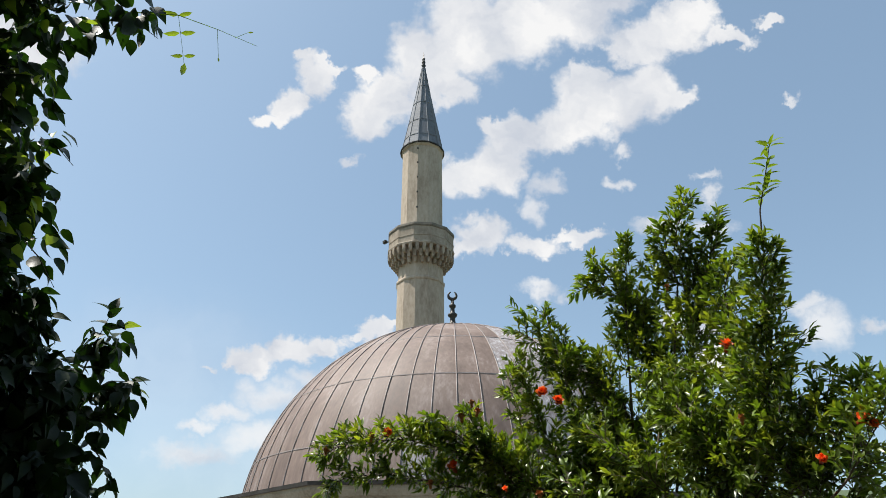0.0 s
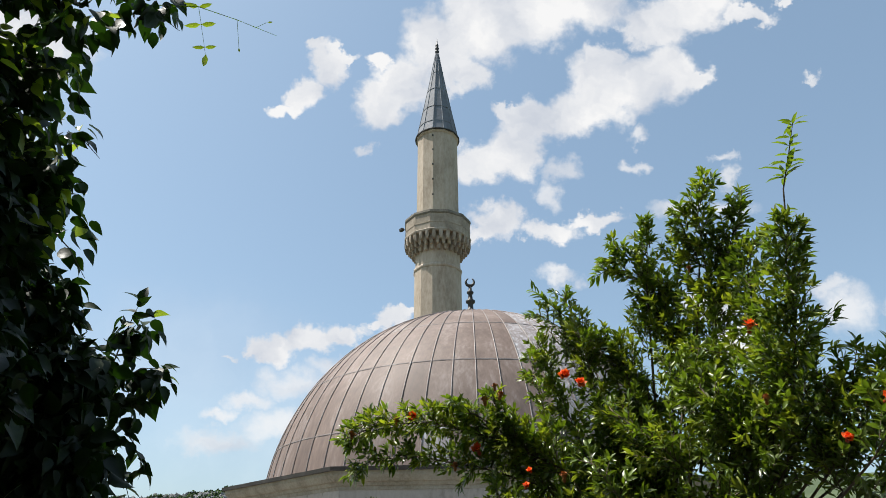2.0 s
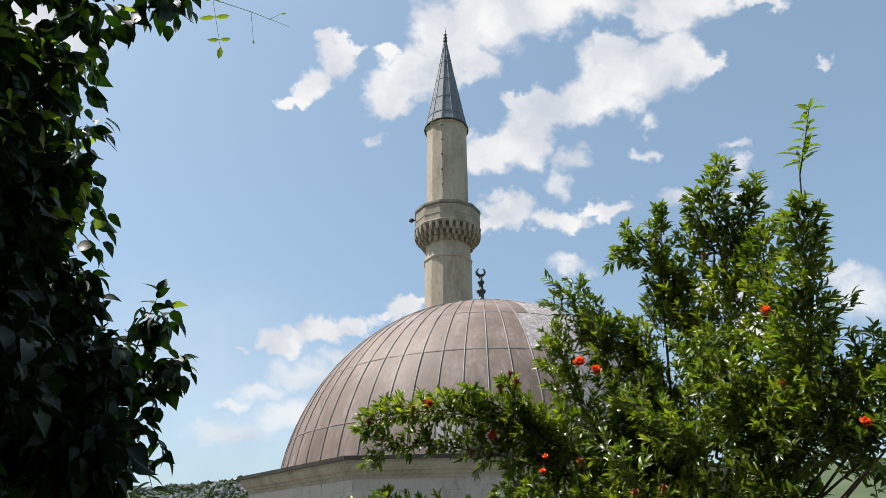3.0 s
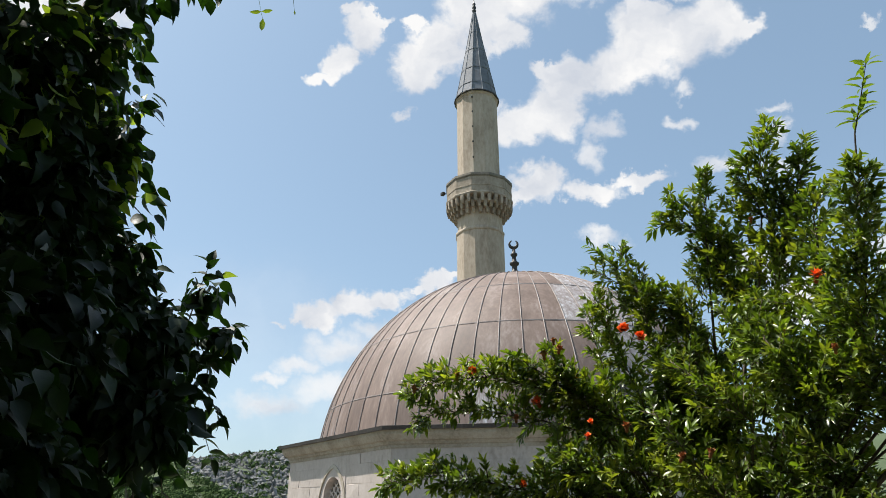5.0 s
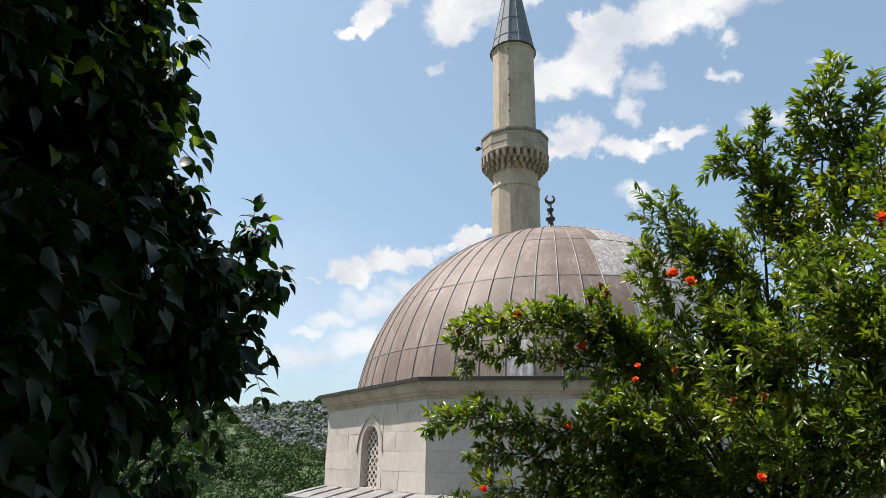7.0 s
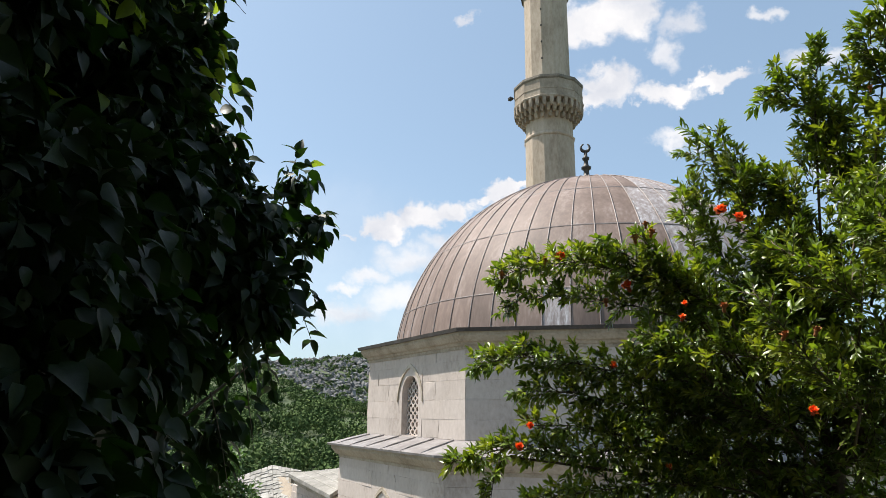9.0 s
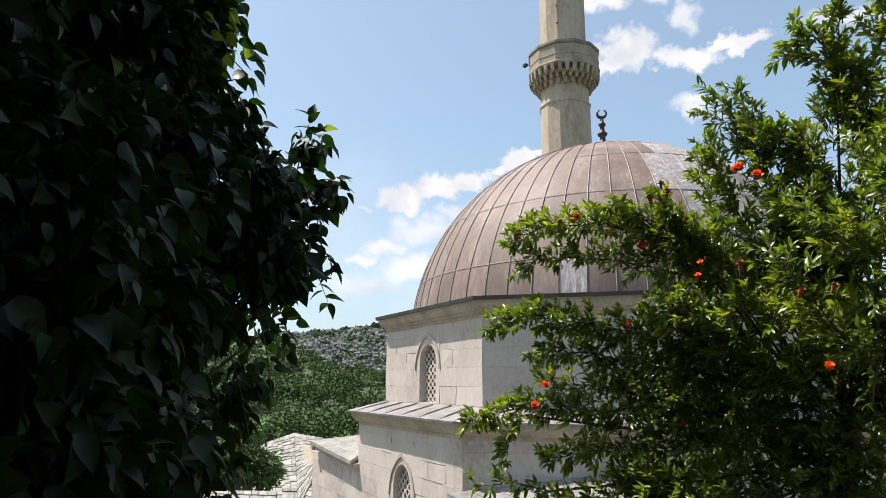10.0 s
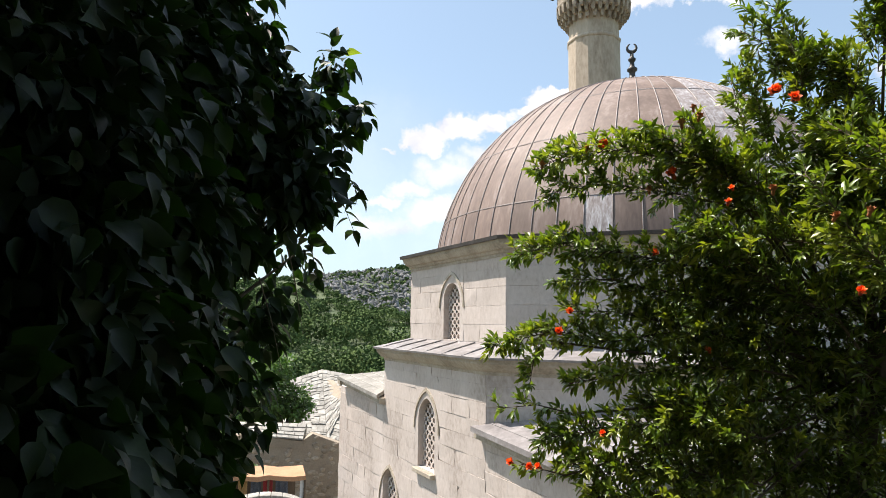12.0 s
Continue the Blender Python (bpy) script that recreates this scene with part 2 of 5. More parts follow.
CLOTH_OCHRE = material("ochre_cloth", ((0.22, 0.13, 0.05), (0.36, 0.23, 0.10), (0.45, 0.31, 0.16)), 0.9, grain=40, stain=5, bump=0.2)
CLOTH_WHITE = material("white_cloth", ((0.5, 0.5, 0.5), (0.65, 0.65, 0.64), (0.75, 0.75, 0.74)), 0.9, grain=40, stain=5, bump=0.2)
WOOD = material("old_wood", ((0.06, 0.045, 0.03), (0.12, 0.09, 0.06), (0.2, 0.155, 0.11)), 0.85, grain=25, stain=3, bump=0.3, stretch=(1, 1, 0.15))
BARK = material("grey_brown_bark", ((0.06, 0.045, 0.035), (0.13, 0.10, 0.075), (0.22, 0.18, 0.14)), 0.93, grain=60, stain=9, bump=0.6, stretch=(1, 1, 0.3))
LEAF = material("pomegranate_leaf", ((0.044, 0.074, 0.013), (0.097, 0.144, 0.022), (0.165, 0.212, 0.038)), 0.38, grain=60, stain=3.5, bump=0.1, island=0.40, vary=0.2, through_light=(0.84, 0.90, 0.19), spec=0.6)
LEAF_YOUNG = material("young_leaf", ((0.10, 0.13, 0.018), (0.165, 0.195, 0.03), (0.24, 0.26, 0.05)), 0.40, grain=60, stain=3.5, bump=0.1, island=0.25, vary=0.2, through_light=(0.8, 0.85, 0.2), spec=0.5)
# near-black: the shade inside the vine is put into the leaf colour
VINE_LEAF_SHADED = material("vine_leaf", ((0.009, 0.017, 0.006), (0.014, 0.027, 0.008), (0.024, 0.043, 0.012)), 0.52, grain=50, stain=5, bump=0.12, island=0.3, vary=0.2, through_light=(0.35, 0.55, 0.1), spec=0.26)
# young leaf tone, also the bright colour for leaves in the sun
VINE_YOUNG_LIT = material("young_vine_leaf", ((0.12, 0.17, 0.025), (0.18, 0.24, 0.04), (0.24, 0.30, 0.06)), 0.5, grain=50, stain=5, bump=0.12, island=0.3, vary=0.2, through_light=(0.95, 1.0, 0.3), spec=0.3)
PETAL = material("orange_red_petal", ((0.55, 0.07, 0.012), (0.78, 0.17, 0.03), (0.85, 0.30, 0.08)), 0.6, grain=120, stain=45, bump=0.3, island=0.25, through_light=(0.5, 0.35, 0.25))
CALYX = material("waxy_red_calyx", ((0.28, 0.03, 0.012), (0.40, 0.055, 0.02), (0.5, 0.10, 0.03)), 0.4, grain=60, stain=20, bump=0.1)
DRY_PETAL = material("withered_petal", ((0.24, 0.09, 0.035), (0.40, 0.16, 0.055), (0.52, 0.27, 0.09)), 0.8, grain=60, stain=20, bump=0.3)
SCRUB = material("hill_scrub", ((0.035, 0.062, 0.02), (0.068, 0.108, 0.036), (0.12, 0.165, 0.058)), 0.95, grain=0.5, stain=0.16, bump=0.2, island=0.12, contrast=(0.38, 0.62), spec=0.1)
GRASS = material("hill_ground", ((0.04, 0.062, 0.024), (0.062, 0.088, 0.034), (0.10, 0.12, 0.058)), 0.95, grain=0.9, stain=0.02, bump=0.5)
ROCK = material("pale_karst_rock", ((0.085, 0.084, 0.080), (0.17, 0.168, 0.162), (0.29, 0.286, 0.278)), 0.95, grain=0.9, stain=0.12, bump=0.7, island=0.25)
GROVE = material("broad_tree_leaf", ((0.025, 0.05, 0.012), (0.05, 0.09, 0.02), (0.10, 0.15, 0.04)), 0.6, grain=8, stain=1, bump=0.1, island=0.35, through_light=(0.6, 0.8, 0.25))
PAVED = material("pale_dusty_paving", ((0.07, 0.068, 0.048), (0.12, 0.11, 0.082), (0.18, 0.165, 0.13)), 0.95, grain=8, stain=0.6, bump=0.4)


# ---- building helpers ----
def part(name, bm, mat, parent=None, label="", smooth=False):
    me = bpy.data.meshes.new(name)
    bm.normal_update()
    bm.to_mesh(me)
    bm.free()
    me.materials.append(mat)
    if smooth:
        for p in me.polygons:
            p.use_smooth = True
    ob = new(name, me)
    if parent:
        ob.parent = parent
    if label:
        ob["label"] = label
    return ob


def from_data(name, verts, faces, mat, parent=None, label="", smooth=False):
    me = bpy.data.meshes.new(name)
    me.from_pydata(verts, [], faces)
    me.materials.append(mat)
    if smooth:
        me.polygons.foreach_set("use_smooth", [True] * len(me.polygons))
    ob = new(name, me)
    if parent:
        ob.parent = parent
    if label:
        ob["label"] = label
    return ob


def shared(ob, m, parent=None):
    """Another piece on the same mesh."""
    o = bpy.data.objects.new(ob.name.split(".")[0], ob.data)
    scene.collection.objects.link(o)
    o.parent = parent or ob.parent
    o.matrix_local = m
    return o


def empty(name, at=(0, 0, 0)):
    e = new(name)
    e.location = at
    return e


def box(bm, lo, hi, bevel=0.0, m=None):
    lo, hi = Vector(lo), Vector(hi)
    g = bmesh.ops.create_cube(bm, size=1.0)
    s = hi - lo
    for v in g["verts"]:
        v.co = Vector((v.co.x * s.x, v.co.y * s.y, v.co.z * s.z)) + (lo + hi) / 2
    if bevel:
        es = list({e for v in g["verts"] for e in v.link_edges})
        r = bmesh.ops.bevel(bm, geom=es, offset=bevel, segments=1, affect="EDGES")
        verts = {v for f in r["faces"] for v in f.verts} | {v for v in g["verts"] if v.is_valid}
    else:
        verts = set(g["verts"])
    if m:
        for v in verts:
            v.co = m @ v.co
    return bm


def lathe(bm, profile, sides, turn=0.0, centre=(0, 0), cap=True):
    """Rings of (radius to the corner, z)."""
    rings = []
    for r, z in profile:
        rings.append([bm.verts.new((centre[0] + r * math.cos(turn + 2 * math.pi * i / sides), centre[1] + r * math.sin(turn + 2 * math.pi * i / sides), z)) for i in range(sides)])
    for a, b in zip(rings, rings[1:]):
        for i in range(sides):
            j = (i + 1) % sides
            bm.faces.new((a[i], a[j], b[j], b[i]))
    if cap:
        bm.faces.new(list(reversed(rings[0])))
        bm.faces.new(rings[-1])
    return bm


def tube(bm, pts, radii, sides=6):
    rings = []
    pts = [Vector(p) for p in pts]
    for i, p in enumerate(pts):
        d = (pts[min(i + 1, len(pts) - 1)] - pts[max(i - 1, 0)]).normalized()
        a = d.cross(Vector((0.31, 0.2, 0.93))).normalized()
        b = d.cross(a)
        rings.append([bm.verts.new(p + radii[i] * (a * math.cos(2 * math.pi * k / sides) + b * math.sin(2 * math.pi * k / sides))) for k in range(sides)])
    for a, b in zip(rings, rings[1:]):
        for k in range(sides):
            bm.faces.new((a[k], a[(k + 1) % sides], b[(k + 1) % sides], b[k]))
    bm.faces.new(list(reversed(rings[0])))
    bm.faces.new(rings[-1])
    return bm


def prism(bm, poly, z0, z1):
    lo = [bm.verts.new((x, y, z0)) for x, y in poly]
    hi = [bm.verts.new((x, y, z1)) for x, y in poly]
    n = len(poly)
    for i in range(n):
        bm.faces.new((lo[i], lo[(i + 1) % n], hi[(i + 1) % n], hi[i]))
    bm.faces.new(list(reversed(lo)))
    bm.faces.new(hi)


OCT = 1 / math.cos(math.pi / 8)
T8 = math.tan(math.pi / 8)


def octagon(bm, profile):
    """Rings of (apothem, z)."""
    return lathe(bm, [(a * OCT, z) for a, z in profile], 8, math.pi / 8)


def arch(width, spring, rise, n=7):
    """A pointed arch: points (across, up) from the left foot over the point to the right foot, the feet at 0."""
    h = width / 2
    r = (h * h + rise * rise) / (2 * h)
    left = []
    for i in range(n + 1):
        a = math.asin(rise / r) * i / n
        left.append((r - h - r * math.cos(a), spring + r * math.sin(a)))
    return [(-h, 0)] + left + [(-x, z) for x, z in reversed(left[:-1])] + [(h, 0)]


def face_frame(angle, apothem):
    """Local x along the wall (to the right as seen from outside), y out of it, z up."""
    return Matrix.Rotation(angle, 4, "Z") @ Matrix.Translation((apothem, 0, 0)) @ Matrix(((0, 1, 0, 0), (1, 0, 0, 0), (0, 0, 1, 0), (0, 0, 0, 1)))


# ---- the mosque ----
mosque = tagged(empty("mosque"), "pale limestone mosque with a brown lead dome on an octagonal drum", "mosque")
A1, A2 = 5.25, 5.80                       # apothems of the drum and of the tier below
Z0, Z_EAVE, Z2, Z1 = -3.0, 6.0, 7.27, 9.43
WIN_DRUM = (0.0, 7.47, 0.74, 0.86, 0.36)     # across, foot, width, spring, rise
WIN_MID = (0.0, 4.84, 0.80, 0.98, 0.46)
WIN_LOW = [(1.95, 2.3, 0.8, 1.75, 0.46), (-1.95, 2.3, 0.8, 1.75, 0.46)]


def wall_grid(bm, m, x0, x1, z0, z1, holes, depth=0.3):
    """A plain core wall with rectangular gaps, as boxes behind the stone facing."""
    xs = sorted({x0, x1, *[c - w / 2 - 0.16 for c, f, w, s, r in holes], *[c + w / 2 + 0.16 for c, f, w, s, r in holes]})
    zs = sorted(z for z in {z0, z1, *[f for c, f, w, s, r in holes], *[f + s + r + 0.3 for c, f, w, s, r in holes]} if z0 <= z <= z1)
    for a, b in zip(xs, xs[1:]):
        for lo, hi in zip(zs, zs[1:]):
            cx, cz = (a + b) / 2, (lo + hi) / 2
            if any(abs(cx - c) < w / 2 + 0.16 and f < cz < f + s + r + 0.3 for c, f, w, s, r in holes):
                continue
            box(bm, (a, -depth, lo), (b, -0.011, hi), m=m)


stone_cache = {}


def facing(m, parent, x0, x1, z0, z1, holes, rng, course=0.335):
    """Ashlar courses: every block an object of its own, a little uneven, with open joints."""
    n = max(1, round((z1 - z0) / course))
    h = (z1 - z0) / n
    for row in range(n):
        zlo = z0 + row * h
        spans = [(x0, x1)]
        for c, f, w, s, r in holes:
            if zlo + h > f + 0.02 and zlo < f + s + r + 0.28:
                spans = [q for a, b in spans for q in ((a, min(b, c - w / 2 - 0.16)), (max(a, c + w / 2 + 0.16), b)) if q[1] - q[0] > 0.05]
        for a, b in spans:
            x = a
            while x < b - 0.01:
                step = rng.choice((0.55, 0.7, 0.9, 1.15))
                e = b if b - (x + step) < 0.3 else x + step
                key = (round(e - x, 2), round(h, 3), rng.randrange(3))
                if key not in stone_cache:
                    bm = bmesh.new()
                    lx, g = (e - x) / 2, 0.0007
                    box(bm, (-lx + g, -0.02, g), (lx - g, 0.0, h - g), bevel=0.0018)
                    for v in bm.verts:
                        if v.co.y > -0.012:
                            v.co += 0.0022 * Vector((rng.uniform(-1, 1), rng.uniform(-1, 1), rng.uniform(-1, 1)))
                    for chip in range(rng.choice((0, 1, 2))):
                        cx, cz = rng.choice((-lx, lx)), rng.choice((0.0, h))
                        for v in bm.verts:
                            if v.co.y > -0.012 and abs(v.co.x - cx) < 0.02 and abs(v.co.z - cz) < 0.02:
                                v.co += Vector((-math.copysign(rng.uniform(0.02, 0.08), cx), -0.008, (0.013 if cz == 0.0 else -0.013)))
                    stone_cache[key] = part("stone_block", bm, LIMESTONE, parent)
                    stone_cache[key].matrix_local = m @ Matrix.Translation(((x + e) / 2, rng.uniform(-0.002, 0.002), zlo))
                else:
                    shared(stone_cache[key], m @ Matrix.Translation(((x + e) / 2, rng.uniform(-0.002, 0.002), zlo)), parent)
                x = e


def arched_window(m, win, parent, sill, top):
    """Stone surround with a raised pointed hood, deep reveal and a pierced plaster grille."""
    c, f, w, s, r = win
    holder = new("window")
    holder.parent = parent
    holder.matrix_local = m @ Matrix.Translation((c, 0, f))
    inner = arch(w, s, r)
    # surround: flat slab with the arched opening through it
    bm = bmesh.new()
    W = w / 2 + 0.16
    n = (len(inner) - 3) // 2
    left = [(-W, 0), (-W, s)] + [(-W, s + (top - s) * j / n * 2) if j / n <= 0.5 else (-W + W * (j / n - 0.5) * 2, top) for j in range(1, n + 1)]
    outer = left + [(-x, z) for x, z in reversed(left[:-1])]
    rows = []
    for poly, y in ((outer, -0.3), (outer, 0.0), (inner, 0.0), (inner, -0.3)):
        rows.append([bm.verts.new((x, y, z)) for x, z in poly])
    for a, b in zip(rows, rows[1:]):
        for i in range(len(inner) - 1):
            bm.faces.new((a[i], a[i + 1], b[i + 1], b[i]))
    bmesh.ops.recalc_face_normals(bm, faces=bm.faces)
    part("surround", bm, LIMESTONE, holder)
    # raised hood mould following the point of the arch
    bm = bmesh.new()
    hood_in, hood_out = arch(w + 0.34, s * 0.8, r + 0.34), arch(w + 0.43, s * 0.8, r + 0.42)
    hood_in, hood_out = hood_in[1:-1], hood_out[1:-1]
    rows = []
    for poly, y in ((hood_out, -0.01), (hood_out, 0.022), (hood_in, 0.03), (hood_in, -0.01)):
        rows.append([bm.verts.new((x, y, z)) for x, z in poly])
    for a, b in zip(rows, rows[1:] + rows[:1]):
        for i in range(len(hood_in) - 1):
            bm.faces.new((a[i], a[i + 1], b[i + 1], b[i]))
    bm.faces.new([q[0] for q in rows])
    bm.faces.new([q[-1] for q in reversed(rows)])
    bmesh.ops.recalc_face_normals(bm, faces=bm.faces)
    part("hood_mould", bm, CORNICE, holder)
    # pierced grille
    bm = bmesh.new()
    cols, cell = 4, w / 4
    nrow = int((s + r) / (cell * 0.92)) + 1
    pitch = (s + r) / nrow
    for i in range(cols):
        for j in range(nrow):
            x, z = -w / 2 + (i + 0.5) * cell, (j + 0.5) * pitch
            q, hole = [], []
            for k in range(8):
                a = math.pi / 4 * k + math.pi / 8
                ca, sa = math.cos(a), math.sin(a)
                big = 0.5 / max(abs(ca), abs(sa))
                q.append((x + ca * big * cell, z + sa * big * pitch))
                hole.append((x + ca * 0.33 * cell, z + sa * 0.35 * pitch))
            rows = [[bm.verts.new((px, y, pz)) for px, pz in poly] for poly, y in ((q, -0.13), (hole, -0.13), (hole, -0.19))]
            for a, b in zip(rows, rows[1:]):
                for k in range(8):
                    bm.faces.new((a[k], a[(k + 1) % 8], b[(k + 1) % 8], b[k]))
    # cut the grille to the arch
    for v in bm.verts:
        if v.co.z > s:
            k = min(1.0, (v.co.z - s) / r)
            half = max(0.02, w / 2 * (1 - k ** 1.7) + 0.03)
            v.co.x = max(-half, min(half, v.co.x))
    part("grille", bm, LIMESTONE, holder, "pierced pale plaster grille")
    bm = bmesh.new()
    box(bm, (-w / 2 - 0.02, -0.3, -0.06), (w / 2 + 0.02, -0.004, 0.015))
    part("threshold", bm, LIMESTONE, holder)
    # solid dark block behind the grille, standing in for the dim room
    bm = bmesh.new()
    box(bm, (-w / 2 - 0.1, -0.9, -0.05), (w / 2 + 0.1, -0.32, s + r + 0.1))
    part("dark_recess", bm, OLD_STONE, holder)
    if sill:
        bm = bmesh.new()
        box(bm, (-w / 2 - 0.06, -0.18, -0.09), (w / 2 + 0.06, 0.11, 0.0), bevel=0.012)
        part("sill", bm, CORNICE, holder)
    return holder


LEFT, FRONT, RIGHT, BACK = math.pi, 1.25 * math.pi, 1.5 * math.pi, 0.5 * math.pi
rng = random.Random(4)

# square base, its corners roofed below the octagon
base = empty("base_wall")
base.parent = mosque
bm = bmesh.new()
SQ = A2
wall_grid(bm, face_frame(LEFT, SQ), -SQ, 5.25, Z0, 6.02, WIN_LOW + [WIN_MID])
wall_grid(bm, face_frame(RIGHT, SQ), -SQ, SQ, Z0, 5.92, [])
box(bm, (-SQ + 0.31, 5.0, Z0), (SQ, 5.25, 6.0))
box(bm, (SQ - 0.3, -SQ + 0.31, Z0), (SQ, 4.99, 5.9))
part("wall_core", bm, LIMESTONE, base)

tier = empty("tier_wall")
tier.parent = mosque
bm = bmesh.new()
for k in range(8):
    ang = k * math.pi / 4
    m = face_frame(ang, A2)
    wall_grid(bm, m, -A2 * T8, A2 * T8, 5.0, 7.1, [WIN_MID] if k == 4 else [], 0.25)
part("wall_core", bm, LIMESTONE, tier)
drum = empty("drum_wall")
drum.parent = mosque
bm = bmesh.new()
for k in range(8):
    wall_grid(bm, face_frame(k * math.pi / 4, A1), -A1 * T8, A1 * T8, 7.2, 9.3, [WIN_DRUM] if k % 2 == 0 else [], 0.25)
part("wall_core", bm, LIMESTONE, drum)

for k, (apo, zlo, zhi) in {0: (A1, 7.46, 9.24), 1: (A2, 5.0, 7.08)}.items():
    for ang, holes in ((LEFT, [WIN_DRUM] if k == 0 else [WIN_MID]), (FRONT, []), (RIGHT, [WIN_DRUM] if k == 0 else [])):
        half = apo * T8
        if k == 1 and ang == LEFT:
            continue
        facing(face_frame(ang, apo), drum if k == 0 else tier, -half, half, zlo if k == 0 or ang == FRONT else 6.1, zhi, holes, rng)
m_left = face_frame(LEFT, SQ)
# seen from outside the left wall: local x runs towards +y reversed
facing(m_left, tier, -A2 * T8, A2 * T8, 4.84, 7.08, [WIN_MID], rng)
facing(m_left, base, -A2 * T8, A2 * T8, 1.5, 4.84, WIN_LOW, rng)
facing(m_left, base, A2 * T8, 5.25, 1.5, 6.0, [], rng)
facing(m_left, base, -SQ, -A2 * T8, 1.5, 5.85, [], rng)
arched_window(m_left, WIN_MID, tier, True, 1.92)
for wdw in WIN_LOW:
    arched_window(m_left, wdw, base, True, 2.54)
for ang in (LEFT, RIGHT, 0.0, BACK):
    arched_window(face_frame(ang, A1), WIN_DRUM, drum, False, 1.77)

# cornices and the ledge between the tiers
bm = bmesh.new()
octagon(bm, [(A1 - 0.3, 9.08), (A1 + 0.015, 9.08), (A1 + 0.02, 9.14), (A1 + 0.05, 9.15), (A1 + 0.07, 9.2), (A1 + 0.12, 9.215), (A1 + 0.19, 9.31), (A1 + 0.205, 9.38), (A1 - 0.3, 9.4)])
part("drum_cornice", bm, CORNICE, mosque)
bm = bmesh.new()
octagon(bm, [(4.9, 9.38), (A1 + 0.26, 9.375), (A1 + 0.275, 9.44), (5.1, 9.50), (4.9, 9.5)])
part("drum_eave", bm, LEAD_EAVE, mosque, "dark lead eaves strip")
bm = bmesh.new()
octagon(bm, [(A2 - 0.3, 6.93), (A2 + 0.015, 6.93), (A2 + 0.03, 6.99), (A2 + 0.08, 7.01), (A2 + 0.16, 7.1), (A2 + 0.19, 7.13), (A2 + 0.2, 7.2), (A2 - 0.3, 7.22)])
part("tier_cornice", bm, CORNICE, mosque)
bm = bmesh.new()
octagon(bm, [(5.0, 7.2), (A2 + 0.27, 7.205), (A2 + 0.28, 7.245), (A1 - 0.02, 7.46), (5.0, 7.46)])
ledge = part("ledge_roof", bm, LEAD_FLAT, mosque, "pale lead ledge roof")
for k in range(8):
    for i in range(6):
        x = (i - 2.5) * 0.8
        bm = bmesh.new()
        s = abs(x) / 2.45
        tube(bm, [(x * 1.0, 0.265, 0.038), (x * 0.985, 0.02, 0.12), (x * 0.93, -0.5, 0.25)], [0.016, 0.018, 0.02], 6)
        roll = part("roll", bm, LEAD_FLAT, ledge)
        roll.matrix_local = face_frame(k * math.pi / 4, A2) @ Matrix.Translation((0, 0, 7.205))

# sloping corner roofs in overlapping stone-coloured sheets
def corner_roof(corner, inner_a, inner_b, mat):
    """A triangular roof slab over a corner of the base, up against the octagon."""
    bm = bmesh.new()
    c, a, b = Vector(corner), Vector(inner_a), Vector(inner_b)
    rise = Vector((0, 0, 0.42))
    top = (a + b) / 2 + rise
    v = [bm.verts.new(p) for p in (c, a, top, b)]
    w = [bm.verts.new(p - Vector((0, 0, 0.09))) for p in (c, a, top, b)]
    bm.faces.new((v[0], v[1], v[2]))
    bm.faces.new((v[0], v[2], v[3]))
    bm.faces.new((w[2], w[1], w[0]))
    bm.faces.new((w[3], w[2], w[0]))
    for i in range(4):
        j = (i + 1) % 4
        bm.faces.new((v[j], v[i], w[i], w[j]))
    bmesh.ops.recalc_face_normals(bm, faces=bm.faces)
    roof = part("corner_roof", bm, mat, mosque, "pale stone-slab corner roof")
    bm = bmesh.new()
    for p, q in ((c, a), (c, b)):
        d = (q - p).normalized()
        inward = (Vector((0, 0, p.z)) - Vector((p.x + q.x, p.y + q.y, 0)) / 2)
        inward.z = 0
        n = Vector((-d.y, d.x, 0))
        if n.dot(inward) < 0:
            n = -n
        lo = [p + n * 0.07, q + n * 0.07, q + n * 0.25, p + n * 0.25]
        vs = [bm.verts.new(x - Vector((0, 0, 0.23 if i < 2 else 0.23))) if i > 1 else bm.verts.new(x - Vector((0, 0, 0.2))) for i, x in enumerate(lo)]
        us = [bm.verts.new(x - Vector((0, 0, 0.085))) for x in lo]
        for i in range(4):
            j = (i + 1) % 4
            bm.faces.new((vs[i], vs[j], us[j], us[i]))
        bm.faces.new(vs)
        bm.faces.new(us)
    bmesh.ops.recalc_face_normals(bm, faces=bm.faces)
    part("cornice", bm, CORNICE, roof)
    # overlapping sheets parallel to the eaves
    for p, q in ((c, a), (c, b)):
        for i in range(1, 7):
            k = i / 7
            s, e = p.lerp(top, k), q.lerp(top, k)
            bm = bmesh.new()
            tube(bm, [s, (s + e) / 2, e], [0.014, 0.016, 0.014], 4)
            part("lap", bm, mat, roof)
    return roof


E2 = 0.22
corner_roof((-A2 - E2, 5.25 + E2, 6.33), (-A2 - E2, 2.32, 6.12), (-2.4, 5.25 + E2, 6.3), SLATE)
corner_roof((-A2 - E2, -A2 - E2, 5.82), (-A2 - E2, -2.26, 6.06), (-2.26, -A2 - E2, 6.06), LEAD_FLAT)
corner_roof((A2 + E2, -A2 - E2, 5.9), (2.3, -A2 - E2, 6.05), (A2 + E2, -2.3, 6.05), LEAD_FLAT)
corner_roof((A2 + E2, 5.25 + E2, 6.1), (A2 + E2, 2.3, 6.1), (2.3, 5.25 + E2, 6.1), SLATE)

# the dome: lead sheets between standing rolls
R_DOME, Z_DOME, SEAMS = 5.09, 8.84, 60
dome = empty("dome")
dome.parent = mosque
dome["label"] = "brown weathered lead dome in sheets"
